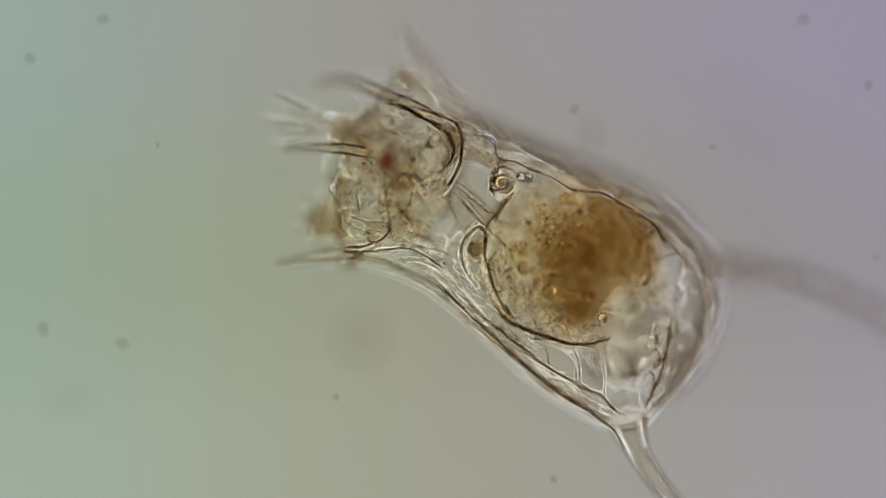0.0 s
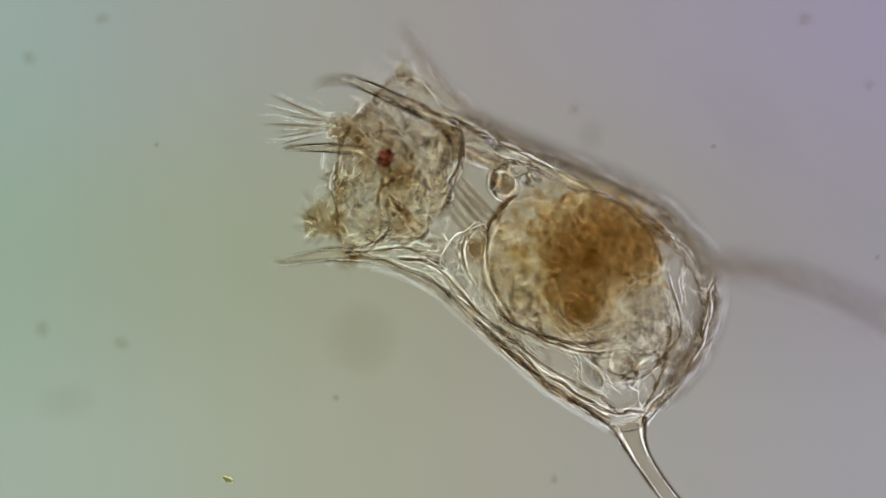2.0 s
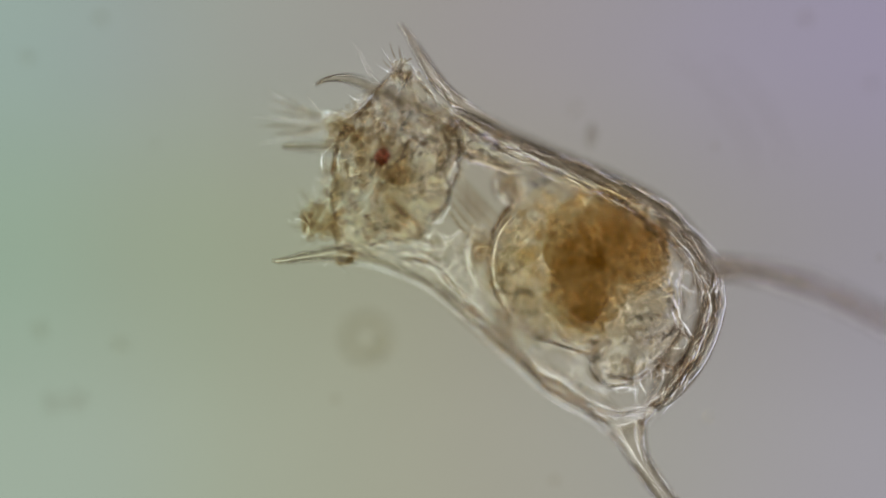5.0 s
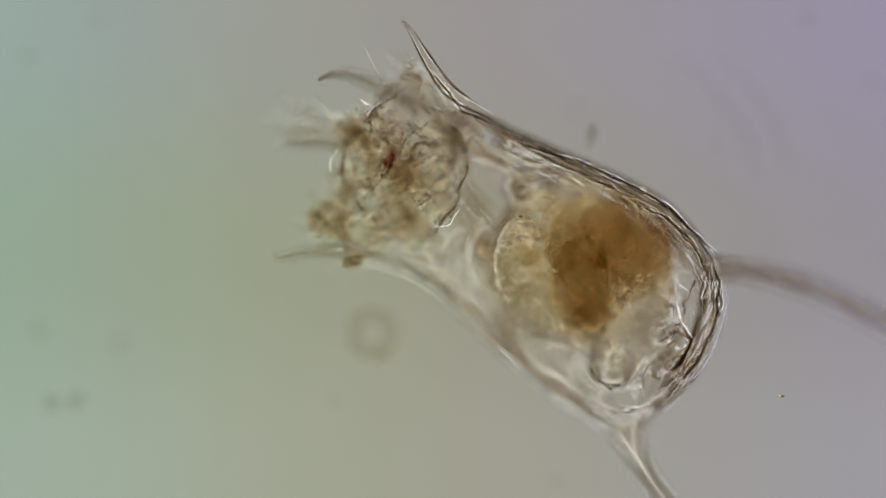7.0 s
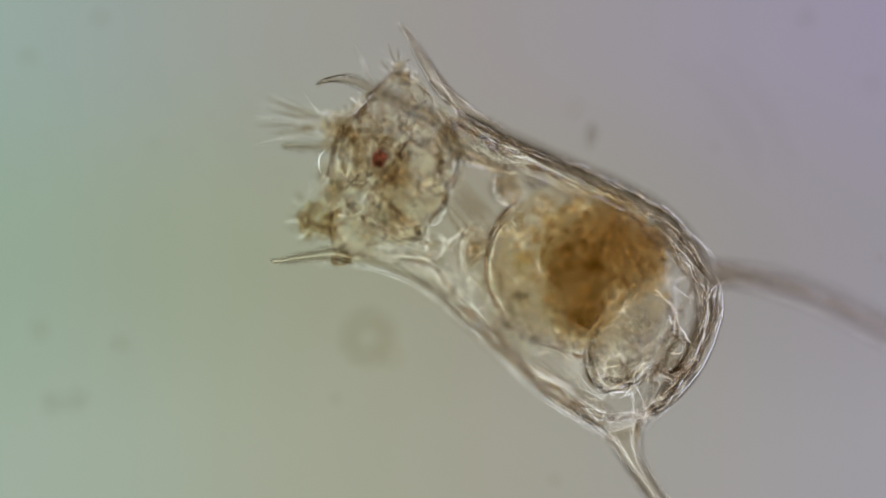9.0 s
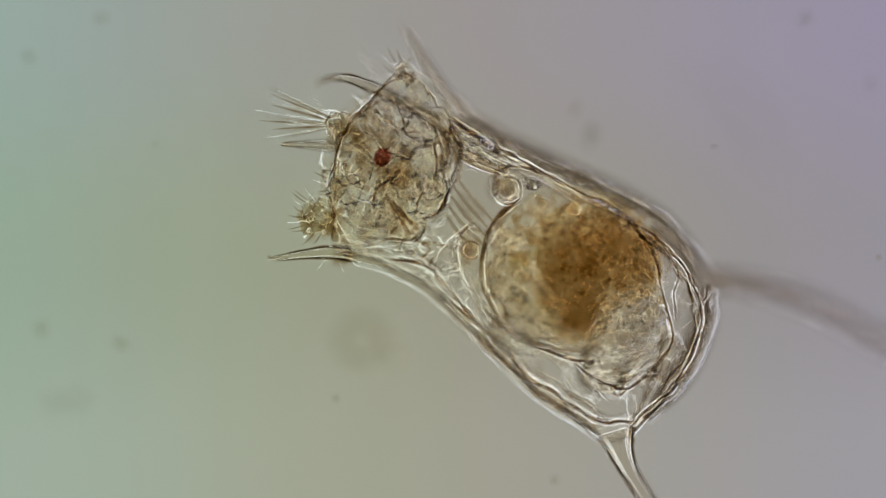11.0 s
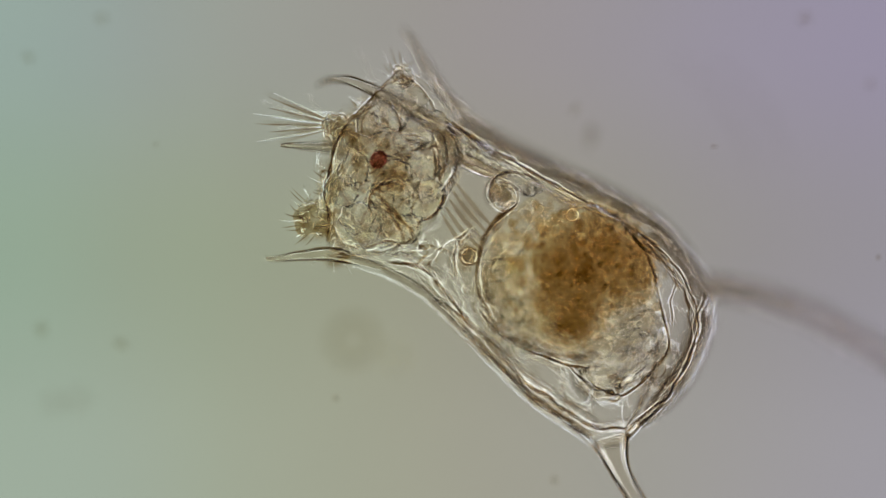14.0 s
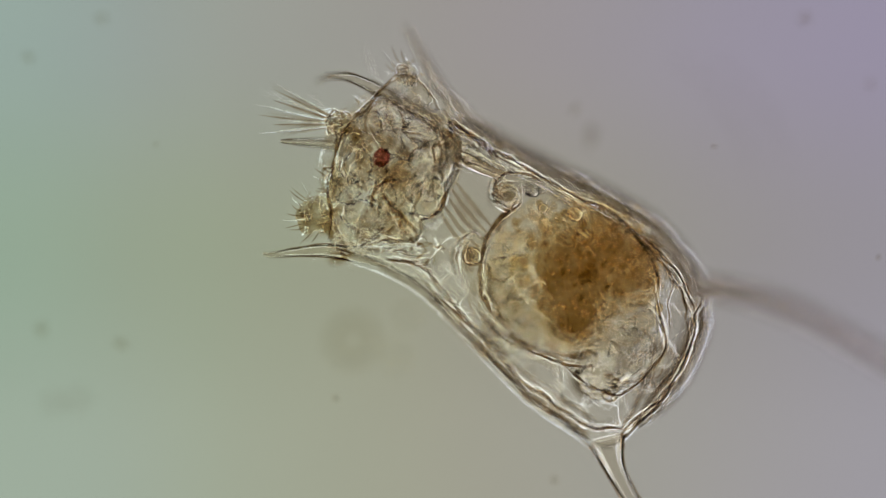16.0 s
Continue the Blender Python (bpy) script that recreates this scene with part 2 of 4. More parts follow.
tagged(rotifer, "clear loricate rotifer with six spines and a brown stomach", "rotifer")


def lorica():
    """A thin boxlike shell: two walls, from the front rim to the closed rear end."""
    up = [(790, 172), (815, 190), (852, 208), (905, 234), (1000, 274), (1082, 308), (1166, 350), (1238, 420), (1272, 482), (1272, 548), (1244, 622)]
    low = [(622, 452), (690, 468), (768, 503), (830, 562), (900, 625), (962, 682), (1030, 726), (1080, 757), (1124, 762), (1166, 722), (1204, 676), (1228, 644)]
    deep = [62, 82, 96, 104, 110, 112, 110, 92, 84, 58, 20]
    n, sides = 72, 72
    us = spline([(a, b, -64 - 3.2 * k) for k, (a, b) in enumerate(up)], n)
    ls = spline([(a, b, 22) for a, b in low], n)
    ds = [v.x for v in spline([(d, 0, 0) for d in deep], n)]
    bm = bmesh.new()
    walls = []
    for inset in (0.0, 4.5):
        loops = []
        for i in range(n):
            mid = (us[i] + ls[i]) / 2
            half = (us[i] - ls[i]) / 2
            w = max(half.length - inset, 1.0)
            half = half.normalized()
            d = max(ds[i] - inset, 1.0)
            loop = []
            for k in range(sides):
                a = 2 * math.pi * k / sides
                ca, sa = math.cos(a), math.sin(a)
                x = math.copysign(abs(ca) ** 0.85, ca) * w
                h = math.copysign(abs(sa) ** 0.85, sa) * d
                wav = 3.4 * noise.noise(Vector((i * 0.16, k * 0.45, 3))) + 2.2 * noise.noise(Vector((i * 0.45, k * 0.9, 9)))
                q = mid + half * (x + wav * ca) + Vector((0, 0, h + wav * sa))
                loop.append(bm.verts.new(body(*q)))
            loops.append(loop)
        walls.append(loops)
        for l0, l1 in zip(loops, loops[1:]):
            for k in range(sides):
                f = (l0[k], l0[(k + 1) % sides], l1[(k + 1) % sides], l1[k])
                bm.faces.new(f if inset else f[::-1])
        bm.faces.new(loops[-1] if inset else loops[-1][::-1])
    for k in range(sides):
        bm.faces.new((walls[0][0][k], walls[1][0][k], walls[1][0][(k + 1) % sides], walls[0][0][(k + 1) % sides]))
    bmesh.ops.recalc_face_normals(bm, faces=bm.faces)
    return part("lorica", bm, SHELL, rotifer, "thin transparent wrinkled shell")


shell = lorica()


def walls(horn, pts, radii):
    """The dark brown outlines of a horn's sides, drawn as pigment tubes, and the bright line drawn inside each."""
    n = 44
    path = spline(pts, n)
    rad = [v.x for v in spline([(r, 0, 0) for r in radii], n)]
    if radii[-1] < 2:
        n = 34
        path, rad = path[:n], rad[:n]
    for way in (-1, 1):
        for share, r0, r1, material, sides in ((0.93, 0.9, 0.12, DARK_LINE, 8), (0.60, 0.7, 0.06, GLINT, 4)):
            line = []
            for i, p in enumerate(path):
                d = path[min(i + 1, n - 1)] - path[max(i - 1, 0)]
                side = Vector((-d.y, d.x, 0)).normalized()
                line.append(tuple(p + side * way * rad[i] * share))
            width = [0.3] + [(r0 + r1 * r) * (1 + 0.35 * noise.noise(Vector((i * 0.3, way, r0)))) for i, r in enumerate(rad[1:-1])] + [0.3]
            part("side_line", tube(line, width, 80, sides), material, horn, smooth=sides > 4)


def spines():
    for pts, radii in (
        ([(484, 463, -16), (500, 464, -12), (545, 456, -2), (600, 450, 8), (650, 458, 14), (710, 474, 20)], (1.5, 4, 8, 12, 9, 1)),
        ([(500, 263, 2), (515, 262, 8), (560, 262, 34), (610, 264, 62), (655, 274, 74), (690, 290, 76)], (1.5, 4, 7, 9, 7, 1)),
        ([(558, 152, -62), (580, 142, -40), (622, 143, 0), (690, 172, 46), (770, 212, 66), (806, 268, 60)], (1.5, 4, 8, 11, 10, 1)),
        ([(705, 42, -84), (722, 62, -80), (752, 112, -72), (786, 160, -64), (832, 192, -60), (890, 220, -60)], (1.5, 4, 9, 12, 9, 1))):
        horn = part("anterior_spine", tube(pts, radii, 40, 14, hollow=0.7), HORN, rotifer, "hollow curved glassy horn")
        walls(horn, pts, radii)
    for pts, radii in (
        ([(1370, 1010, -12), (1300, 975, -8), (1240, 935, 0), (1184, 880, 12), (1142, 821, 18), (1124, 786, 18), (1116, 764, 18), (1110, 746, 18)], (2, 7, 11, 14, 16, 21, 28, 36)),
        ([(1780, 672, -240), (1680, 618, -232), (1560, 557, -218), (1470, 513, -208), (1390, 487, -190), (1318, 474, -156), (1290, 472, -138), (1264, 474, -128)], (2, 9, 14, 15, 16, 17, 20, 26))):
        horn = part("posterior_spine", tube(pts, radii, 48, 16, hollow=0.72), DEEPHORN if pts[0][2] < -100 else HORN, rotifer, "long hollow tapering spine")
        walls(horn, pts, radii)


spines()


def folds():
    """Creases that run along the shell's side walls."""
    rng = random.Random(4)
    lower = [(640, 452), (700, 468), (770, 503), (830, 562), (900, 627), (960, 682), (1030, 724), (1080, 752)]
    inner = [(812, 212), (866, 244), (930, 276), (1000, 312), (1080, 348), (1150, 388), (1200, 428), (1236, 474), (1252, 522), (1256, 562), (1236, 622), (1194, 686), (1150, 732)]
    upper = [(792, 190), (850, 216), (905, 244), (1000, 286), (1080, 322), (1166, 366), (1230, 434), (1258, 490), (1262, 545), (1236, 625), (1190, 690), (1140, 738)]
    for base, h0, count in ((lower, 32, 5), (inner, 2, 5), (upper, -82, 8)):
        for j in range(count):
            whole = j < 2
            a = 0 if whole else rng.randint(0, len(base) - 4)
            b = len(base) if whole else rng.randint(a + 3, len(base))
            off = (0, 7)[j] if whole else 1 + 4.0 * j * rng.uniform(0.7, 1.1)
            lift = 0 if whole else rng.uniform(-12, 12)
            pts = []
            run = [base[a]]
            for p, q in zip(base[a:b], base[a + 1:b]):
                run += [((p[0] * (3 - m) + q[0] * m) / 3, (p[1] * (3 - m) + q[1] * m) / 3) for m in (1, 2, 3)]
            for u, v in run:
                f = min(max(((u - 740) * 0.83 + (v - 300) * 0.56) / 450, 0), 1)
                d = (Vector((740 + 373 * f, 300 + 252 * f)) - Vector((u, v))).normalized()
                o = off + rng.uniform(-3.2, 3.2)
                pts.append((u + d.x * o, v + d.y * o, h0 + rng.uniform(-7, 7) + lift + off * rng.uniform(-0.6, 0.6)))
            r = rng.uniform(1.2, 2.4)
            part("shell_fold", tube(pts, [0.5] + [r * rng.uniform(0.45, 1.2) for q in pts[2:]] + [0.5], 6 * len(pts), 8), FIBRE if j % 3 == 1 else DARK_LINE, rotifer)
    # Pigment tubes under the rim draw the blurred dark band along the shell's edge.
    for pts, r, material in (([(806, 206, -96), (852, 226, -110), (905, 250, -116), (1000, 290, -118), (1082, 324, -118), (1160, 364, -118), (1222, 424, -116), (1256, 480, -110)], 22, RIM_SHADE),
                             ([(1256, 480, -110), (1258, 546, -104), (1236, 622, -84), (1200, 676, -50), (1164, 720, -10)], 22, RIM_SHADE),
                             ([(800, 196, -80), (850, 216, -81), (905, 242, -81), (1000, 282, -81), (1082, 314, -81), (1164, 355, -81), (1226, 408, -81), (1262, 456, -80)], 2.6, RIM_SHADE),
                             ([(690, 472, 26), (768, 508, 34), (830, 564, 38), (900, 624, 38), (962, 678, 36), (1030, 722, 30), (1080, 750, 24)], 9, RIM)):
        part("shell_edge_tone", tube(pts, [r * 0.4] + [r] * (len(pts) - 2) + [r * 0.4], 60, 10), material, rotifer, "brownish band along the shell rim, put in for its edge shade")


folds()


def rope(base, h, r, parent=None, strands=2, amp=3.0, seed=0, name="shell_fold", n=None, halos=2):
    """A crease: one or more dark strands that wander about one line, with thin prism strands beside it that draw its
    bright fringe.
    """
    rng = random.Random(seed + base[0][0])
    n = n or 10 * len(base)
    line = spline([(u, v, 0) for u, v in base], n)
    for k in range(strands):
        core, flank = [], [[], []]
        lift = rng.uniform(-4, 4)
        for i, p in enumerate(line):
            d = line[min(i + 1, n - 1)] - line[max(i - 1, 0)]
            side = Vector((-d.y, d.x, 0)).normalized()
            w = amp * (2.0 * noise.noise(Vector((i * 0.12, k * 7, seed))) + 0.6 * noise.noise(Vector((i * 0.33, k * 5, seed + 3))))
            q = p + side * w
            z = h + lift + 4 * noise.noise(Vector((i * 0.2, k, seed + 8)))
            core.append((q.x, q.y, z))
            for m, way in enumerate((-1, 1)):
                q2 = q + side * way * (r * 1.5 + 1.2 + 1.5 * noise.noise(Vector((i * 0.3, k + m * 4, seed + 5))))
                flank[m].append((q2.x, q2.y, z - 2))
        ease = [min(1, (i + 1) / (0.16 * n), (n - i) / (0.16 * n)) for i in range(n)]
        rad = [0.3] + [ease[i + 1] * 1.15 * r * max(0.25, 0.9 + 1.2 * noise.noise(Vector((i * 0.18, k, seed + 2)))) for i in range(n - 2)] + [0.3]
        part(name, tube(core, rad, 3 * n, 8), DARK_LINE, parent or rotifer)
        # Bright fringe beside the dark strand, made as flat-sided prisms.
        for m in range(halos if k == 0 else min(halos, 1)):
            rad = [0.3] + [ease[i + 1] * max(0.3, (0.75 if h > 30 else 0.85 if h > -40 else 1.1) * (1.0 + 0.5 * r) * (0.7 + 1.1 * noise.noise(Vector((i * 0.3, k + m, seed + 6))))) for i in range(n - 2)] + [0.3]
            part(name, tube(flank[m], [x * 1.2 for x in rad], 2 * n, 4), GLINT, parent or rotifer, smooth=False)


def creases():
    # side wall at the middle height
    rope([(760, 480), (823, 540), (873, 579), (923, 624), (952, 656), (997, 682), (1044, 711), (1089, 732), (1112, 729), (1149, 727)], 12, 2.2, strands=3, seed=1)
    rope([(700, 458), (760, 466), (807, 508), (839, 545), (880, 582)], 14, 2.0, strands=3, seed=2)
    rope([(823, 552), (880, 606), (949, 668), (997, 705), (1044, 731), (1081, 757), (1102, 787)], 14, 2.2, strands=2, amp=1.2, seed=3)
    rope([(1262, 490), (1255, 520), (1252, 561), (1223, 640), (1207, 666), (1149, 724), (1128, 742)], -2, 1.5, strands=2, seed=4)
    rope([(1128, 742), (1138, 752), (1146, 742), (1178, 706), (1206, 680)], 4, 1.8, strands=1, amp=1, seed=14)
    # Bright halo just outside the shell, added as four-sided tubes.
    for line, z in (([(640, 470), (700, 486), (760, 514), (823, 566), (880, 620), (949, 682), (997, 716), (1044, 742), (1074, 764)], 6),
                    ([(1284, 500), (1284, 550), (1256, 630), (1216, 684), (1176, 730)], -30)):
        part("shell_edge_tone", tube([(u, v, z) for u, v in line], [1] + [(2.6 if z > 0 else 2.4) * (1 + 0.5 * noise.noise(Vector((i * 1.3, z, 1)))) for i in range(len(line) - 2)] + [1], 60, 4), HALO, rotifer, "thin bright halo line added along the shell's edge", smooth=False)
    rope([(795, 200), (802, 235), (813, 262), (807, 300), (798, 322)], 0, 2.4, strands=3, amp=3, seed=21)
    rope([(806, 212), (840, 232), (868, 250), (890, 270)], 2, 2.0, strands=3, amp=3.5, seed=22)
    rope([(800, 205), (840, 232), (880, 254), (930, 276), (1000, 312), (1080, 350)], 0, 1.3, strands=2, amp=3.0, seed=23)
    rope([(1080, 346), (1130, 374), (1176, 408), (1214, 446), (1248, 498)], 0, 1.3, strands=2, amp=3, seed=24)
    rope([(1204, 436), (1210, 470), (1204, 510), (1212, 545)], 2, 1.0, strands=1, amp=2, seed=27)
    rope([(770, 500), (823, 548), (880, 602), (949, 664), (997, 702), (1044, 729), (1081, 757), (1102, 787)], 50, 1.7, strands=2, amp=1.5, seed=29)
    # roof of the shell, near the objective
    rope([(840, 549), (897, 594), (954, 640), (1017, 677), (1063, 703), (1097, 731)], 60, 1.9, strands=2, amp=2.5, seed=5)
    rope([(834, 570), (874, 606), (926, 646), (983, 686), (1040, 726), (1074, 749)], 54, 1.4, strands=2, amp=2, seed=6)
    rope([(686, 175), (737, 201), (784, 231), (801, 260), (798, 283), (782, 302)], 70, 2.2, strands=2, amp=2, seed=7)
    rope([(728, 189), (803, 217), (817, 255), (812, 297), (789, 335)], 68, 2.2, strands=2, amp=2, seed=8)
    rope([(800, 339), (840, 382), (869, 410), (888, 428), (903, 446)], 66, 0.9, strands=2, amp=2, seed=9, halos=0)
    rope([(822, 344), (842, 358), (859, 372), (878, 380)], 64, 0.9, strands=2, amp=2, seed=10, halos=0)
    for k in range(4):
        rope([(804 + 4 * k, 318 + 11 * k), (830 + 2 * k, 338 + 12 * k), (862 - 2 * k, 366 + 12 * k)], 62, 0.8, strands=1, amp=1.2, seed=44 + k, halos=0)
    rope([(812, 236), (866, 246), (886, 280), (930, 296), (1010, 330), (1080, 350), (1150, 392), (1180, 432), (1226, 470)], 64, 1.0, strands=3, amp=4, seed=11)
    rope([(1184, 574), (1180, 622), (1160, 682), (1138, 726)], 52, 1.7, strands=2, amp=2, seed=61)
    rope([(1012, 616), (1024, 642), (1024, 684)], 58, 1.0, strands=1, amp=1, seed=62)
    rope([(1066, 640), (1070, 668), (1068, 702)], 56, 0.9, strands=1, amp=1, seed=63)
    rope([(604, 438), (640, 436), (672, 426), (690, 408), (684, 398)], 58, 1.6, strands=2, amp=1.2, seed=64)
    rope([(604, 446), (650, 446), (700, 440), (740, 446), (790, 480)], 52, 1.3, strands=2, amp=1.5, seed=65)
    # floor of the shell, near the slide
    rope([(800, 196), (850, 222), (897, 246), (954, 268), (1023, 288), (1091, 316), (1160, 351), (1217, 396), (1266, 448)], -78, 1.3, strands=3, seed=12)
    rope([(1266, 462), (1269, 491), (1274, 537), (1263, 583), (1240, 629), (1206, 674), (1166, 714), (1126, 726), (1086, 729)], -72, 1.7, strands=3, amp=5, seed=13)
    rope([(1252, 480), (1249, 526), (1257, 560), (1240, 606), (1211, 651), (1177, 691)], -74, 1.6, strands=3, amp=5, seed=15)
    rope([(1190, 512), (1212, 545), (1196, 580), (1222, 600), (1206, 640), (1182, 655)], -74, 1.2, strands=2, amp=4, seed=28, halos=0)
    for line in ([(822, 262), (842, 280), (862, 300)], [(745, 395), (790, 420), (833, 438)]):
        part("muscle_band", tube([(u, v, -72) for u, v in line], (0.6, 1.6, 0.6), 14, 6), GLINT, rotifer)
    rope([(1060, 330), (1120, 360), (1177, 383), (1217, 423), (1257, 469)], -74, 1.1, strands=3, amp=4, seed=16)
    rope([(1051, 320), (1086, 337), (1114, 371)], -78, 1.6, strands=1, amp=2, seed=17)
    rope([(804, 205), (840, 240), (880, 262), (930, 285), (990, 300)], -72, 1.2, strands=3, amp=5, seed=18)
    rope([(756, 133), (779, 156), (796, 177), (812, 196)], -72, 1.6, strands=2, amp=2, seed=19)


creases()


def within(u, v, edge=16):
    """Whether a place lies well inside the outline of the shell."""
    line = [(640, 440), (700, 462), (768, 500), (830, 560), (900, 622), (962, 678), (1030, 720), (1080, 750), (1124, 755), (1166, 715), (1228, 640),
            (1262, 540), (1262, 482), (1230, 424), (1166, 358), (1082, 318), (1000, 284), (905, 244), (852, 218), (800, 190)]
    for du, dv in ((edge, 0), (-edge, 0), (0, edge), (0, -edge)):
        x, y, odd = u + du, v + dv, False
        for (x0, y0), (x1, y1) in zip(line, line[1:] + line[:1]):
            if (y0 > y) != (y1 > y) and x < x0 + (y - y0) / (y1 - y0) * (x1 - x0):
                odd = not odd
        if not odd:
            return False
    return True


def scatter(name, places, material, parent, label="", sub=2):
    """Many tiny rounded grains in one mesh: places are (u, v, h, size, stretch, turn)."""
    bm = bmesh.new()
    bmesh.ops.create_icosphere(bm, subdivisions=sub, radius=1)
    bm.verts.ensure_lookup_table()
    unit = np.array([v.co[:] for v in bm.verts])
    tris = np.array([[v.index for v in f.verts] for f in bm.faces])
    bm.free()
    pts, faces = [], []
    for k, (u, v, h, r, stretch, turn) in enumerate(places):
        c, q = math.cos(turn), math.sin(turn)
        w = unit * (1 + 0.18 * np.sin(unit[:, [1, 2, 0]] * 3.1 + k)) * (r * stretch, r, r)
        w = np.stack([w[:, 0] * c - w[:, 1] * q, w[:, 0] * q + w[:, 1] * c, w[:, 2]], 1) * S + np.array(body(u, v, h))
        faces.append(tris + len(unit) * k)
        pts.append(w)
    me = bpy.data.meshes.new(name)
    me.from_pydata(np.concatenate(pts).tolist(), [], np.concatenate(faces).tolist())
    me.polygons.foreach_set("use_smooth", [True] * len(me.polygons))
    me.materials.append(material)
    ob = new(name, me)
    ob.parent = parent
    return tagged(ob, label, kind="stuff")


def grains(name, count, centre, spread, size, material, parent, seed, label="", gauss=False, sub=2):
    """A cluster of tiny grains, too many to count, evenly spread or thickening to the middle."""
    rng = random.Random(seed)
    places = []
    while len(places) < count:
        q = [rng.gauss(0, 0.5) if gauss else rng.uniform(-1, 1) for k in range(3)]
        c = [centre[k] + q[k] * spread[k] for k in range(3)]
        if sum(x * x for x in q) < 1.2 and (parent.name != "rotifer" or within(c[0], c[1], 9)):
            places.append((*c, rng.uniform(*size), rng.uniform(0.8, 1.5), rng.uniform(0, 3)))
    return scatter(name, places, material, parent, label, sub)


def wrinkles(count, centre, spread, length, thick, material, parent, seed, name="membrane_lace", curl=0.6):
    """Thin curving edges of cells and membranes, too many to count: arcs that bend to one side and waver."""
    rng = random.Random(seed)
    bm = bmesh.new()
    for k in range(int(count * 0.72)):
        a, q = rng.uniform(0, 2 * math.pi), math.sqrt(rng.random())
        p = Vector((centre[0] + math.cos(a) * q * spread[0], centre[1] + math.sin(a) * q * spread[1], centre[2] + rng.uniform(-1, 1) * spread[2] * math.sqrt(1.02 - q * q)))
        a = rng.uniform(0, 2 * math.pi)
        bend = rng.choice((-1, 1)) * rng.uniform(0.3, 0.85) * curl
        step = rng.uniform(*length) / 6
        pts = [tuple(p)]
        for i in range(7):
            p = p + Vector((math.cos(a), math.sin(a), rng.uniform(-0.25, 0.25))) * step
            a += bend + rng.uniform(-0.3, 0.3)
            pts.append(tuple(p))
        t = rng.uniform(*thick) * 1.4
        if not parent.name.startswith(("head", "cilia")) and not all(within(q[0], q[1]) for q in pts):
            continue
        # Four-sided strands here are highlights drawn as prisms.
        tube(pts, [0.25] + [t * rng.uniform(0.4, 1.2) for q in pts[2:]] + [0.25], 18, 4 if material == GLINT else 5, bm=bm)
    return tagged(part(name, bm, material, parent, smooth=material != GLINT), kind="stuff")


def cells(name, places, material, parent, label="", seed=0):
    """Rounded, slightly flattened cells: (u, v, h, half length, half width)."""
    for k, (u, v, h, a, b) in enumerate(places):
        turn = 25 * math.sin(seed + 2.1 * k)
        bm = blob(body(u, v, h), (a, b, 0.7 * min(a, b)), turn, 0.22, 5, 4, seed + k)
        if material == CELLWALL:
            # a thin membrane round a watery inside
            outer = set(bm.faces)
            w = max(1.6, 0.09 * min(a, b))
            blob(body(u, v, h), (a - w, b - w, 0.7 * min(a, b) - w), turn, 0.22, 5, 4, seed + k, bm=bm)
            bmesh.ops.reverse_faces(bm, faces=[f for f in bm.faces if f not in outer])
        part(name, bm, material, parent, label)


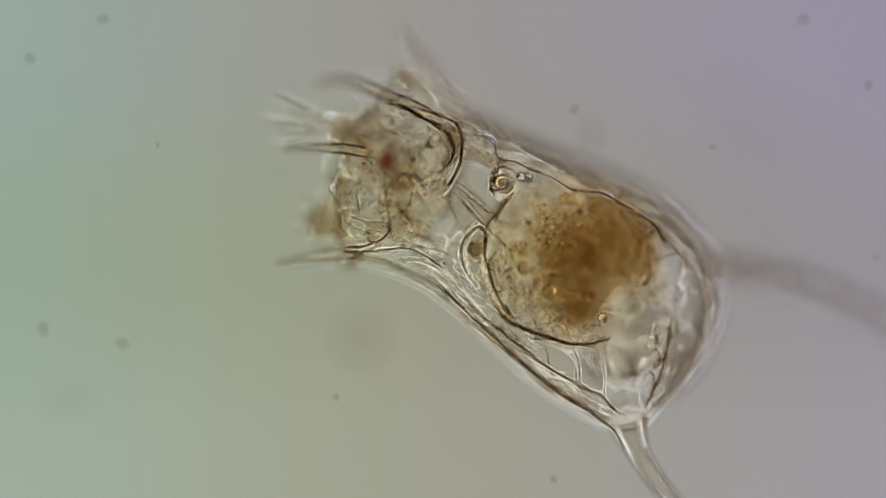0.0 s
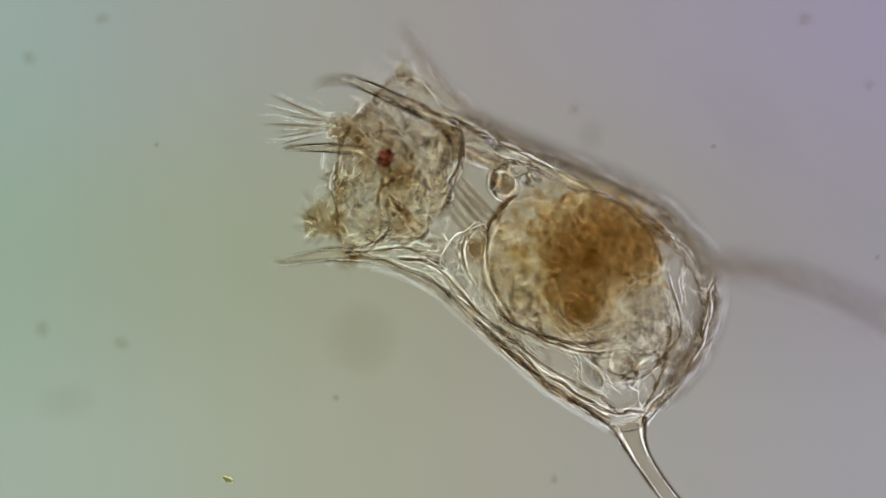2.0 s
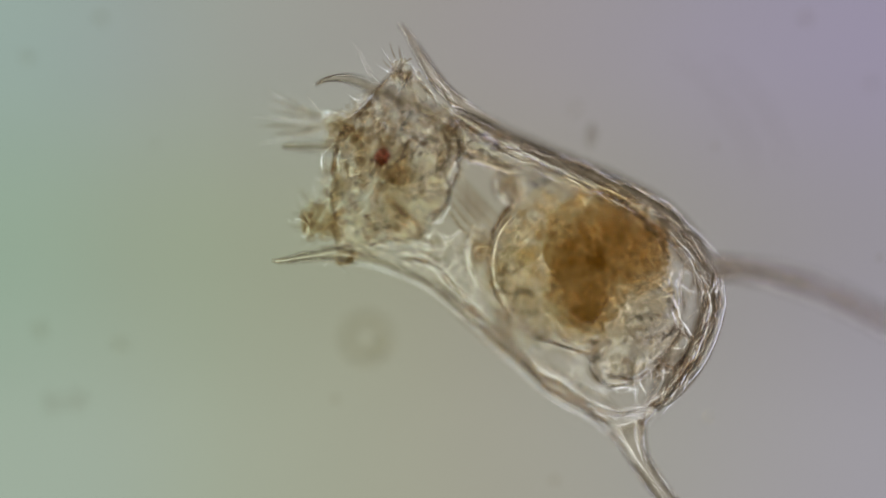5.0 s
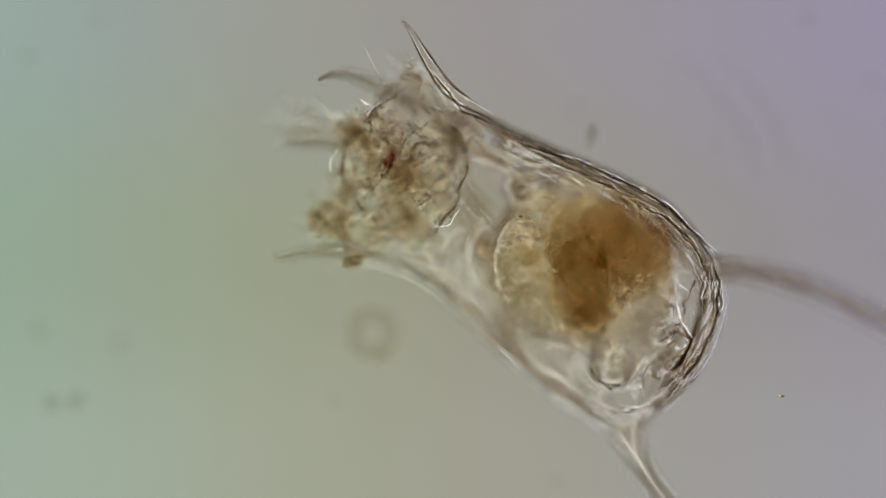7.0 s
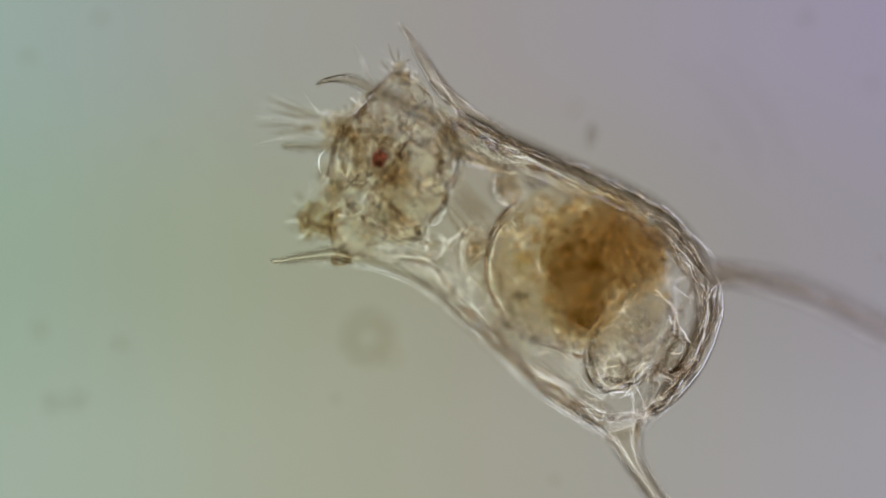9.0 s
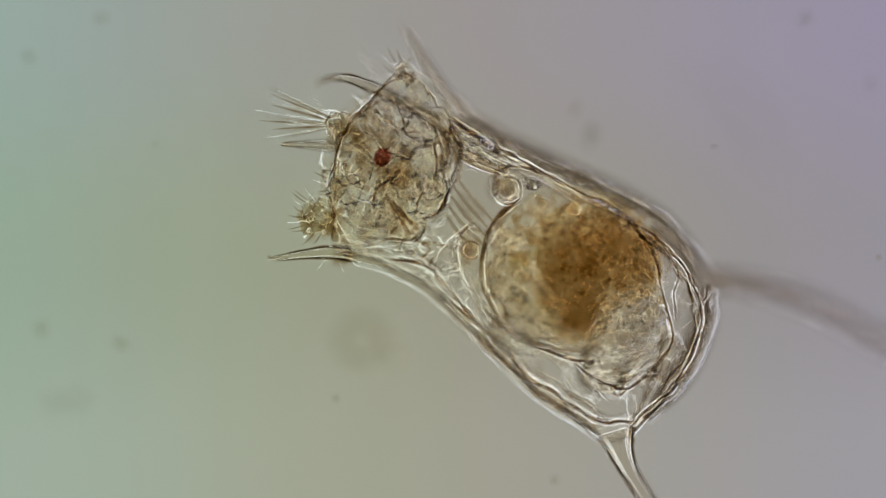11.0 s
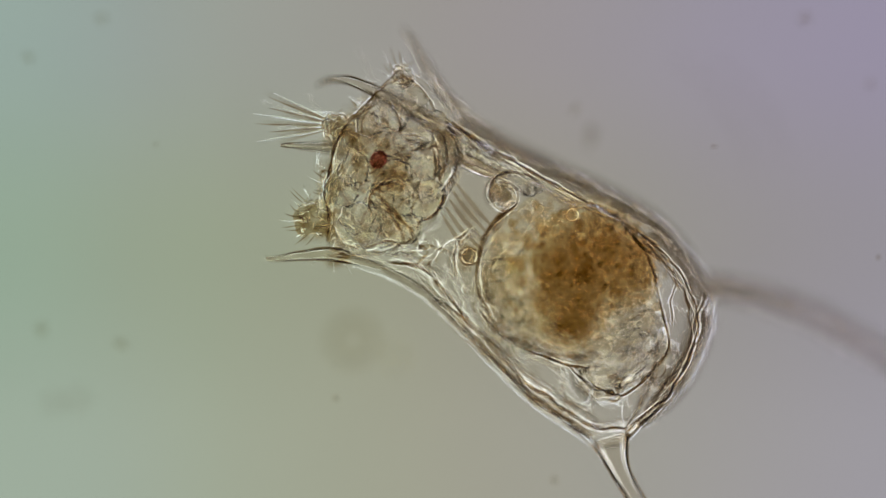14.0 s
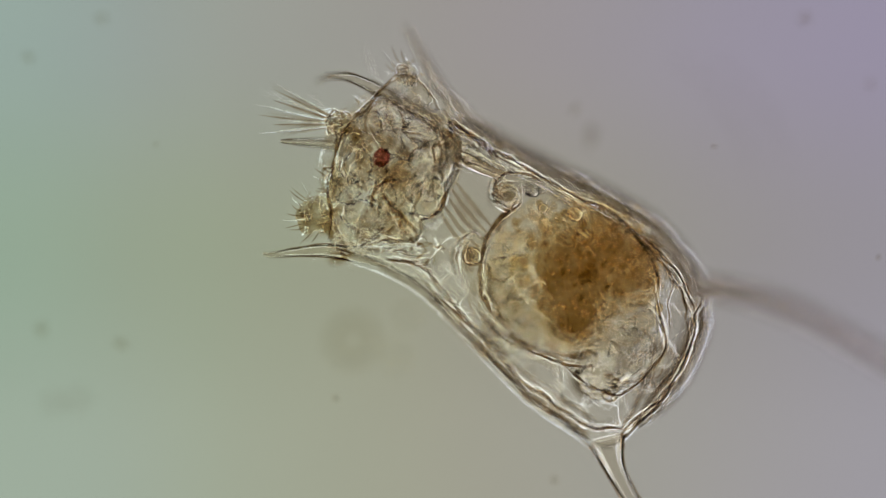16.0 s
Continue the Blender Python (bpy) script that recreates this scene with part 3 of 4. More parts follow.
def head():
    lobes = [(716, 158, -20, 34), (706, 205, -12, 58), (745, 262, -4, 72), (752, 330, 4, 48), (722, 392, 4, 44), (640, 398, 6, 46),
             (636, 330, 4, 52), (655, 270, 0, 58), (690, 315, 0, 82), (620, 418, 6, 26), (760, 205, -24, 40)]
    h = part("head", lobed((690, 300, 0), lobes, 0.05, 6, 5, 3), HEAD, rotifer, "lumpy clear ciliated head")
    part("eye", blob(body(681, 281, 7), (15, 17, 15), 20, 0.05, 4, 4), EYE, h, "round dark red eyespot")
    for c, r, turn in (((768, 345, 14), (30, 36, 30), -20), ((730, 396, 16), (36, 32, 30), 0), ((640, 415, 20), (42, 24, 24), 0), ((740, 160, -20), (26, 34, 24), -30)):
        part("lobe", blob(body(*c), r, turn, 0.07, 5, 4, c[0]), LOBE, h)
    wrinkles(8, (645, 395, 6), (50, 42, 8), (16, 44), (1.0, 1.8), FIBRE, h, 81)
    wrinkles(8, (722, 180, -4), (40, 46, 10), (16, 44), (1.0, 1.8), FIBRE, h, 83)
    cells("cell", ((768, 345, 4, 32, 36), (722, 402, 6, 38, 30), (640, 428, 8, 30, 16), (674, 425, 6, 24, 15), (746, 226, 0, 30, 24), (775, 205, -4, 22, 18), (736, 168, -8, 26, 24),
                   (700, 200, 2, 30, 26), (762, 282, 4, 34, 30), (640, 300, 4, 26, 32), (625, 340, 6, 24, 28), (650, 385, 4, 34, 28), (694, 252, 6, 28, 20), (716, 300, 2, 26, 22),
                   (612, 265, 0, 15, 22), (720, 136, -10, 14, 12), (660, 220, 4, 24, 22), (690, 345, 8, 20, 26)), CELLWALL, h, "clear rounded head cell", 1)
    cells("cell", ((772, 262, 60, 24, 32), (604, 340, 58, 14, 22), (690, 372, 60, 22, 18), (690, 192, 56, 26, 14)), CELLWALL, h, "clear rounded head cell", 2)
    cells("cell", ((620, 424, 62, 17, 11), (664, 421, 62, 19, 12), (742, 404, 60, 22, 11), (764, 322, 58, 20, 14), (708, 160, 40, 14, 10), (690, 190, 50, 16, 9), (596, 236, 30, 12, 10),
                   (770, 205, 4, 14, 8), (762, 240, 4, 16, 8), (722, 142, 0, 10, 8), (772, 332, 4, 16, 22), (735, 395, 8, 12, 8), (640, 432, 6, 14, 7)), BRIGHTCELL, h, "clear cell shaped to give a bright glint", 6)
    cells("cell", ((760, 302, -66, 40, 34), (770, 362, -68, 32, 34), (720, 276, -66, 22, 18), (748, 214, -70, 38, 26), (690, 232, -66, 24, 24), (682, 198, -64, 22, 20), (668, 420, -62, 30, 22),
                   (724, 420, -64, 30, 24), (706, 360, -66, 26, 26)), CELLWALL, h, "clear rounded head cell", 3)
    for k, (u, v, z, a, b) in enumerate(((628, 246, 4, 28, 14), (642, 282, 0, 18, 20), (602, 402, 2, 14, 28), (602, 398, -14, 14, 28), (632, 250, -14, 26, 18), (724, 322, 0, 30, 12), (600, 330, 0, 9, 26), (786, 262, 0, 9, 34), (690, 296, -10, 24, 12), (628, 452, 0, 16, 8))):
        grains("pigment_cloud", 10, (u, v, z), (a, b, 10), (4, 9), SMUDGE, h, 540 + k, "brown pigment patches")
    grains("pigment_cloud", 110, (656, 316, -28), (76, 126, 26), (7, 15), TAN, h, 51, "diffuse tan pigment")
    for z, seed in ((66, 56), (4, 54), (-66, 55)):
        grains("pigment_cloud", 28 if z > 50 else 50 if z > 0 else 90, (690 if z > 0 else 668, 292, z), (94 if z > 0 else 80, 124, 8), (3, 7), TISSUE, h, seed, "mottled brown tissue")
    grains("pigment_cloud", 24, (685, 290, -60), (90, 130, 12), (6, 15), SMUDGE, h, 53, "brown pigment patches")
    grains("pigment_cloud", 26, (715, 318, -8), (46, 34, 24), (5, 11), TAN, h, 52, "diffuse brown pigment", True)
    for k, (line, z) in enumerate((([(678, 307), (681, 353), (688, 396), (690, 419)], 74), ([(606, 391), (639, 407), (685, 410)], 72), ([(600, 376), (645, 390), (688, 394)], 70),
                                   ([(730, 330), (718, 363), (693, 386)], 74), ([(587, 311), (582, 335), (599, 363)], 66), ([(640, 300), (628, 340), (636, 385)], 66),
                                   ([(803, 325), (793, 363), (775, 382), (758, 415)], -72), ([(730, 253), (709, 288), (702, 305)], -72), ([(779, 278), (800, 284), (815, 292)], -70),
                                   ([(700, 170), (722, 190), (726, 225), (712, 240)], -70), ([(690, 330), (704, 352), (708, 392)], -70),
                                   ([(765, 222), (782, 250), (790, 300), (783, 330)], 4), ([(690, 172), (712, 205), (716, 232)], 6), ([(716, 232), (748, 238), (762, 258)], 6), ([(622, 215), (648, 190), (668, 164)], 2), ([(606, 250), (594, 305), (590, 350), (602, 398)], 4), ([(602, 398), (626, 432), (668, 436), (700, 424), (735, 425)], 4),
                                   ([(735, 425), (752, 410), (757, 388), (744, 375)], 6), ([(757, 388), (785, 372), (798, 335), (786, 300)], 4), ([(668, 164), (700, 140), (722, 134), (758, 160), (776, 196)], -8),
                                   ([(606, 250), (590, 310), (596, 370), (612, 425)], -64), ([(640, 200), (690, 165), (722, 140), (750, 150)], -66), ([(660, 240), (682, 262), (676, 300), (652, 330)], -72), ([(705, 400), (730, 425), (758, 420)], -70))):
        rope(line, z, 0.85 if z > 50 else 1.5, h, 2 if k % 3 == 0 else 1, 1.6 if k < 15 else 2.0, k, "muscle_band", halos=1 if z > -50 else 0)
    for line, z in (([(788, 192), (800, 214), (797, 242), (808, 264), (817, 288), (810, 306), (799, 318)], 6), ([(800, 320), (798, 346), (786, 369), (768, 380)], 6),
                    ([(655, 192), (626, 216), (611, 240), (601, 275), (597, 310), (589, 332), (588, 352), (597, 372), (600, 402), (597, 430)], 4), ([(628, 222), (650, 195), (668, 166), (700, 128), (714, 119)], -4)):
        # Dark contour of the head, drawn as a pigment tube.
        part("body_wall", tube([(u, v, z) for u, v in line], [0.8] + [2.0 + 1.1 * math.sin(2.3 * k) for k in range(len(line) - 2)] + [0.8], 50, 8), DARK_LINE, h, "dark brown outline drawn along the head's edge")
    for k, line in enumerate(([(815, 256), (816, 298), (804, 324), (800, 350), (786, 374), (768, 386)], [(700, 302), (716, 270), (734, 250), (764, 262), (792, 282)], [(722, 268), (756, 272), (790, 276), (808, 290)],
                              [(592, 332), (602, 282), (630, 222), (660, 192)], [(596, 366), (598, 402), (604, 440), (616, 464), (640, 464)], [(700, 140), (716, 134), (730, 146), (724, 166)],
                              [(690, 160), (682, 196), (700, 226)], [(735, 160), (742, 196), (774, 206), (798, 190)], [(652, 440), (664, 412), (690, 404), (706, 430)])):
        rope(line, -60, 2.5 if k % 2 else 1.9, h, 1, 1.6, 70 + k, "body_fold", halos=0)
    for u, v, z, a, b in ((616, 462, -50, 18, 8), (700, 318, -56, 30, 12), (606, 400, -50, 12, 26), (716, 290, -56, 12, 20), (640, 240, -50, 26, 16)):
        grains("pigment_cloud", 20, (u, v, z), (a, b, 10), (4, 9), SMUDGE, h, u, "brown pigment patches")
    for line in ([(632, 84, -66), (650, 118, -68), (668, 152, -66)], [(545, 168, -40), (566, 196, -44), (588, 220, -46)]):
        part("bristle", tube(line, (0.5, 1.4, 1.8), 14, 6), FIBRE, h, "thin stiff bristle")
    part("mastax", blob(body(715, 335, -6), (42, 50, 34), 20, 0.12, 5, 4, 5), LOBE, h, "clear muscular jaw chamber")
    for line in ([(688, 343), (704, 368), (722, 394), (737, 415)], [(700, 355), (718, 376), (736, 394), (749, 405)], [(669, 372), (671, 343), (688, 324), (708, 318)]):
        part("jaw", tube([(u, v, 4) for u, v in line], (1.2, 4.5, 4.5, 1.2), 20, 10), JAW, h, "brown curved chitin jaw")
        rope(line, 8, 2.5, h, 1, 0.8, line[0][0], "jaw_edge")
    for z, seed in ((64, 301), (6, 302), (-60, 303)):
        grains("granulation", 30 if z > 50 else 80 if z > 0 else 240, (696, 290, z), (92, 122, 6), (1.2, 3.0), CLEARGRAIN, h, seed)
        grains("fleck", 110 if z > 50 else 150 if z > 0 else 400, (696 if z > 0 else 674, 292, z), (94 if z > 0 else 82, 126, 6), (1.4, 3.4), FLECK, h, seed + 60, "fine brown flecks", False, 1)
        wrinkles(16 if z > 50 else 24, (690, 290, z), (64, 88, 8) if abs(z) > 50 else (86, 112, 8), (20, 70), (0.7, 1.7), CREASE, h, seed + 10, curl=0.32)
        wrinkles(12, (690, 290, z), (90, 116, 8), (20, 60), (0.6, 1.2), GLINT, h, seed + 20)
    grains("fleck", 260, (668, 292, -77), (78, 126, 5), (1.3, 3.2), FLECK, h, 395, "fine brown flecks", False, 1)
    grains("granulation", 130, (740, 290, -77), (64, 110, 5), (1.3, 2.8), CLEARGRAIN, h, 396)
    grains("granulation", 20, (685, 300, 6), (90, 115, 10), (2.0, 4.4), CLEARGRAIN, h, 8)
    return h


def tuft(parent, knob, r, hairs, seed):
    """A lumpy knob and its fan of cilia: directions in degrees, lengths, how many."""
    rng = random.Random(seed)
    lumps = [(knob[0], knob[1], knob[2], min(r) * 0.95)]
    for i in range(9):
        a, q = rng.uniform(0, 6.3), rng.uniform(0.4, 0.8)
        lumps.append((knob[0] + math.cos(a) * q * r[0], knob[1] + math.sin(a) * q * r[1], knob[2] + rng.uniform(-0.5, 0.5) * r[2], min(r) * rng.uniform(0.45, 0.75)))
    k = part("cilia_tuft", lobed(knob, lumps, 0.08, 7, 4, seed), KNOB, parent, "granular knob with a fan of cilia")
    (a0, a1), (l0, l1), count, curl = hairs
    for i in range(count):
        a = radians(a0 + (a1 - a0) * (i + rng.uniform(-0.35, 0.35)) / max(1, count - 1))
        ln = rng.uniform(l0, l1)
        d = Vector((math.cos(a), -math.sin(a)))
        w = radians(a0 + a1) / 2 + (a - radians(a0 + a1) / 2) * 1.7
        s = Vector(knob[:2]) + Vector((math.cos(w) * r[0], -math.sin(w) * r[1])) * 0.85
        bend = rng.uniform(-4, 4) + curl
        pts = [(*(s + d * ln * f + Vector((-d.y, d.x)) * bend * f * f), knob[2] + (rng.uniform(-6, 6) + (44 if i % 2 and l1 > 59 else 0)) * f) for f in (0, 0.35, 0.7, 1)]
        part("cilium", tube(pts, [x * (0.6 if l1 < 60 else 1) for x in (1.0, 1.8, 1.4, 0.4)], 12, 6), CREASE if i % 3 and r[1] > 12 else GLINT, k)
    if r[1] > 12:
        wrinkles(26, knob, [x * 0.8 for x in r], (8, 26), (0.5, 1.2), CREASE, k, seed + 80, curl=0.4)
        wrinkles(8, knob, [x * 0.8 for x in r], (8, 26), (0.5, 1.0), GLINT, k, seed + 90, curl=0.4)
    if r[0] < 26 and r[1] > 12:
        rope([(knob[0] + r[0] * 0.95 * math.cos(a * 0.7), knob[1] + r[1] * 0.95 * math.sin(a * 0.7)) for a in range(10)], knob[2], 0.9, k, 1, 4, seed, "knob_edge", 60)
    grains("granulation", 30 if r[1] > 12 else 6, knob, [x * 0.9 for x in r], (1.6, 3.4), CLEARGRAIN, k, seed + 70)
    return k


hd = head()
grains("pigment_cloud", 14, (828, 222, 2), (40, 11, 10), (3, 8), SMUDGE, rotifer, 571, "brown pigment at the neck")
grains("pigment_cloud", 8, (798, 214, 4), (10, 26, 10), (3, 8), SMUDGE, rotifer, 572, "brown pigment at the neck")
for c, d in (((745, 434, 5), (60, 26, 6)), ((812, 236, 3), (30, 30, 6))):
    wrinkles(34, c, d, (14, 40), (0.7, 1.4), CREASE, rotifer, c[0], curl=0.4)
    wrinkles(16, c, d, (14, 40), (0.7, 1.3), GLINT, rotifer, c[1], curl=0.4)
    grains("granulation", 22, c, d, (1.4, 3.2), CLEARGRAIN, rotifer, c[0] + 1)
cells("neck_cell", ((742, 440, 5, 15, 8), (770, 458, 5, 13, 7), (716, 446, 5, 11, 6), (764, 426, 5, 10, 9), (832, 246, 4, 18, 7), (848, 262, 4, 14, 6), (818, 252, 2, 8, 10), (862, 240, 4, 9, 6), (826, 262, -60, 14, 6), (850, 240, -60, 16, 6), (836, 282, -62, 12, 5)), BRIGHTCELL, rotifer, "clear cell shaped to give a bright glint", 9)


def neck():
    """Soft folded tissue between the head and the shell; it stays with the shell when the head stretches."""
    n = part("neck", blob(body(776, 290, 0), (30, 72, 42), 12, 0.10, 5, 4, 8), LOBE, rotifer, "clear folded neck tissue")
    for k, (line, z) in enumerate((([(806, 235), (812, 272), (802, 322), (782, 372)], 2), ([(786, 228), (796, 262), (788, 300)], 4), ([(770, 250), (776, 290), (768, 335)], -4))):
        rope(line, z, 1.5, n, 2, 2.4, k + 61, "neck_fold")
    wrinkles(40, (778, 290, 2), (26, 66, 14), (14, 40), (0.6, 1.2), CREASE, n, 381)
    grains("granulation", 30, (778, 290, 2), (26, 66, 14), (1.2, 2.8), CLEARGRAIN, n, 382)


neck()
tufts = [tuft(rotifer, (600, 224, 4), (22, 24, 18), ((152, 192), (80, 130), 14, 0), 1),
         tuft(rotifer, (572, 390, 6), (32, 36, 24), ((130, 235), (14, 36), 12, 6), 2),
         tuft(rotifer, (716, 132, -16), (20, 18, 16), ((105, 170), (20, 44), 7, 5), 3),
         tuft(rotifer, (600, 335, 10), (12, 44, 16), ((150, 200), (18, 40), 7, 6), 4),
         tuft(rotifer, (622, 452, 0), (14, 7, 7), ((205, 285), (20, 46), 3, -18), 5)]


grains("pigment_cloud", 70, (570, 394, -40), (26, 30, 14), (4, 9), SMUDGE, tufts[1], 361, "brown pigment patches")
grains("pigment_cloud", 40, (598, 226, -46), (16, 18, 12), (3, 7), SMUDGE, tufts[0], 362, "brown pigment patches")
grains("granulation", 130, (785, 496, 64), (85, 38, 10), (1.8, 3.6), CLEARGRAIN, rotifer, 91)
grains("granulation", 120, (900, 600, 62), (75, 30, 10), (1.8, 3.6), CLEARGRAIN, rotifer, 92)
grains("granulation", 90, (860, 262, -30), (60, 26, 30), (1.8, 4.0), CLEARGRAIN, rotifer, 93)
wrinkles(40, (960, 440, 76), (270, 170, 14), (30, 80), (0.8, 1.6), CREASE, rotifer, 35, "shell_lace", 0.15)
for z, seed in ((72, 341), (0, 342), (-76, 343)):
    for centre, spread in (((1080, 690, z), (90, 50, 6)), ((1215, 520, z), (44, 90, 6))):
        wrinkles(9, centre, spread, (24, 60), (0.5, 0.9), GLINT, rotifer, seed + centre[0], "shell_lace", 0.2)
wrinkles(34, (1205, 480, -80), (70, 170, 16), (20, 60), (1.0, 2.0), CREASE, rotifer, 36, "shell_lace", 0.15)


def stomach():
    lobes = [(1030, 455, -16, 126), (960, 440, -12, 92), (1085, 470, -20, 98), (1040, 520, -18, 92), (936, 468, -14, 74), (1110, 515, -16, 78), (1060, 390, -20, 76), (990, 385, -10, 76), (960, 505, -14, 76)]
    g = part("stomach", lobed((1020, 455, 0), lobes, 0.025, 5, 5, 9, even=14), GUT, rotifer, "swollen stomach packed with brown food")
    for k, lobes in enumerate(([(1000, 440, -30, 44), (1030, 500, -40, 58), (1038, 558, -36, 36), (1000, 392, -20, 34)],
                               [(1010, 450, -30, 52), (1070, 430, -24, 60), (1130, 440, -16, 50), (1050, 510, -34, 60), (1140, 480, -20, 36), (1070, 370, -16, 38)],
                               )):
        part("food_mass", lobed((1035, 470, -25), lobes, 0.13, 9, 5, k + 3, even=3), PASTE, g, "dense brown algal food")
    cells("food_mass", ((1022, 496, -70, 50, 84), (1112, 440, -66, 64, 58), (1062, 398, -58, 44, 34), (1042, 560, -72, 36, 28), (1022, 500, -74, 44, 76), (1112, 442, -66, 56, 50)), PASTE, g, "dense brown algal food", 3)
    grains("food_mass", 600, (1042, 470, -14), (108, 112, 60), (2.6, 5.4), FOOD, g, 61, "dense brown algal food", True, 1)
    grains("food_mass", 960, (1048, 448, -8), (146, 128, 66), (2.6, 5.4), FOOD, g, 62, "loose yellow-brown algal food", False, 1)
    grains("granulation", 190, (908, 470, -60), (44, 84, 6), (1.3, 3.2), CLEARGRAIN, g, 621)
    grains("fleck", 170, (912, 465, -60), (46, 84, 6), (1.4, 3.2), FLECK, g, 622, "fine brown flecks", False, 1)
    grains("granulation", 150, (960, 590, -60), (60, 34, 6), (1.3, 3.2), CLEARGRAIN, g, 623)
    wrinkles(40, (910, 470, -60), (40, 78, 6), (10, 34), (0.7, 1.3), GLINT, g, 624, "gut_lace")
    grains("cell_tissue", 12, (925, 455, 4), (36, 62, 36), (9, 15), YELLOW, g, 66, "clear yellowish gut cells", False, 3)
    grains("food_grit", 50, (990, 405, 62), (55, 42, 10), (1.8, 3.4), GRAIN, g, 63, "brown food grains")
    for z, seed in ((60, 311), (8, 312), (-62, 313)):
        if z > 0:
            grains("food_grit", 150, *(((988, 402, z), (62, 46, 9)) if z > 50 else ((1046, 458, z), (118, 110, 6))), (1.5, 3.6), CRUMB, g, seed + 5, "dark brown food crumbs")
        for k, (u, v) in enumerate(((960, 360), (1040, 350), (1100, 372), (1150, 420), (1166, 470), (1120, 505), (1090, 545), (1050, 582), (1002, 578), (968, 530), (940, 480), (912, 430), (1120, 440), (1060, 400))):
            grains("food_grit", 5 if z > 50 else (36 if u > 1080 else 16) if z > 0 else 54, (u, v, z), (28, 26, 5), (1.4, 2.8), GRAIN, g, seed * 7 + k, "brown food grains", False, 1)
            if z < 0:
                grains("food_grit", 30, (u, v, z), (28, 26, 5), (1.4, 3.0), CRUMB, g, seed * 9 + k, "dark brown food crumbs", False, 1)
    for u, v, a, b, n in ((1092, 440, 92, 96, 420), (1016, 520, 62, 62, 200), (1040, 380, 70, 34, 120)):
        grains("food_grit", n // 4, (u, v, 9), (a, b, 5), (1.5, 3.3), GRAIN, g, n, "brown food grains", False, 1)
        grains("food_grit", n * 5 // 9, (u, v, 9), (a, b, 5), (1.6, 3.4), CRUMB, g, n + 1, "dark brown food crumbs", False, 1)
    for u, v, a, b, n in ((1024, 500, 54, 86, 60), (1112, 440, 70, 66, 110), (1040, 390, 80, 40, 90), (915, 460, 40, 80, 105)):
        grains("food_grit", n, (u, v, -77), (a, b, 4), (1.3, 2.7), GRAIN, g, n + 2, "brown food grains", False, 1)
        grains("food_grit", n, (u, v, -77), (a, b, 4), (1.3, 2.6), CRUMB, g, n + 3, "dark brown food crumbs", False, 1)
    for k, (u, v) in enumerate(((966, 486), (968, 520), (982, 552), (1004, 580), (1030, 592), (1056, 582))):
        grains("food_grit", 26, (u, v, -76), (13, 16, 6), (1.6, 3.6), GRAIN, g, 351 + k, "brown food grains")
        grains("food_grit", 14, (u, v, -76), (11, 14, 6), (1.6, 3.2), CRUMB, g, 361 + k, "dark brown food crumbs")
    grains("food_mass", 230, (1010, 402, 14), (126, 74, 46), (5, 9), AMBER, g, 67, "loose amber algal food", False, 1)
    grains("food_mass", 110, (1100, 440, 6), (72, 82, 46), (5, 9), AMBER, g, 68, "loose amber algal food", False, 1)
    cells("vesicle", ((900, 502, 4, 21, 20), (930, 532, 4, 22, 21), (946, 574, 4, 26, 20), (906, 464, 6, 16, 15), (890, 430, 6, 15, 17), (1000, 602, 4, 24, 14), (925, 420, 8, 17, 15), (952, 398, 8, 13, 12)),
          CELLWALL, g, "clear round vesicle", 4)
    cells("vesicle", ((905, 508, 60, 20, 17), (938, 540, 60, 24, 17), (978, 562, 60, 24, 16), (1022, 586, 60, 22, 13), (890, 470, 60, 15, 20), (1064, 590, 58, 18, 12)), CELLWALL, g, "clear pale gut cell", 8)
    cells("vesicle", ((1150, 552, -62, 40, 50), (1096, 612, -62, 48, 70)), CELLWALL, g, "large pale gut cell", 5)
    rope([(916, 348), (890, 374), (870, 402), (862, 432), (859, 468), (865, 502), (882, 534), (904, 566)], 2, 2.8, g, 1, 1.2, 41, "gut_fold", halos=1)
    rope([(1040, 332), (1080, 346), (1116, 372), (1150, 410), (1172, 448), (1178, 480)], 0, 2.0, g, 2, 1.6, 42, "gut_fold")
    rope([(912, 352), (890, 382), (872, 402), (868, 440), (874, 482), (898, 540), (936, 584), (1000, 600)], 62, 2.3, g, 2, 1.6, 43, "gut_fold", halos=0)
    part("gut_fold", tube([(928, 340, -6), (900, 362, -8), (880, 388, -8), (868, 420, -6)], (1, 4.5, 4.5, 1), 24, 8), DARK_LINE, g)
    part("gut_fold", tube([(922, 344, 58), (902, 360, 60), (892, 380, 60), (886, 400, 58)], (1, 4.5, 4, 1), 24, 8), DARK_LINE, g)
    for line, z in (([(905, 380), (876, 410), (866, 450), (866, 490), (880, 520), (902, 542)], -60), ([(960, 510), (974, 560), (1000, 600), (1032, 626)], -60),
                    ([(920, 512), (942, 530), (950, 556), (940, 580)], -60), ([(1100, 520), (1120, 500), (1160, 506), (1190, 540), (1186, 580), (1150, 604), (1112, 590), (1100, 552)], -60)):
        rope(line, z, 1.9, g, 1, 1.6, line[0][0] + z, "gut_fold", halos=1)
    rope([(956, 533), (973, 579), (1001, 607), (1036, 613)], -72, 1.9, g, 2, 1.5, 32, "gut_fold")
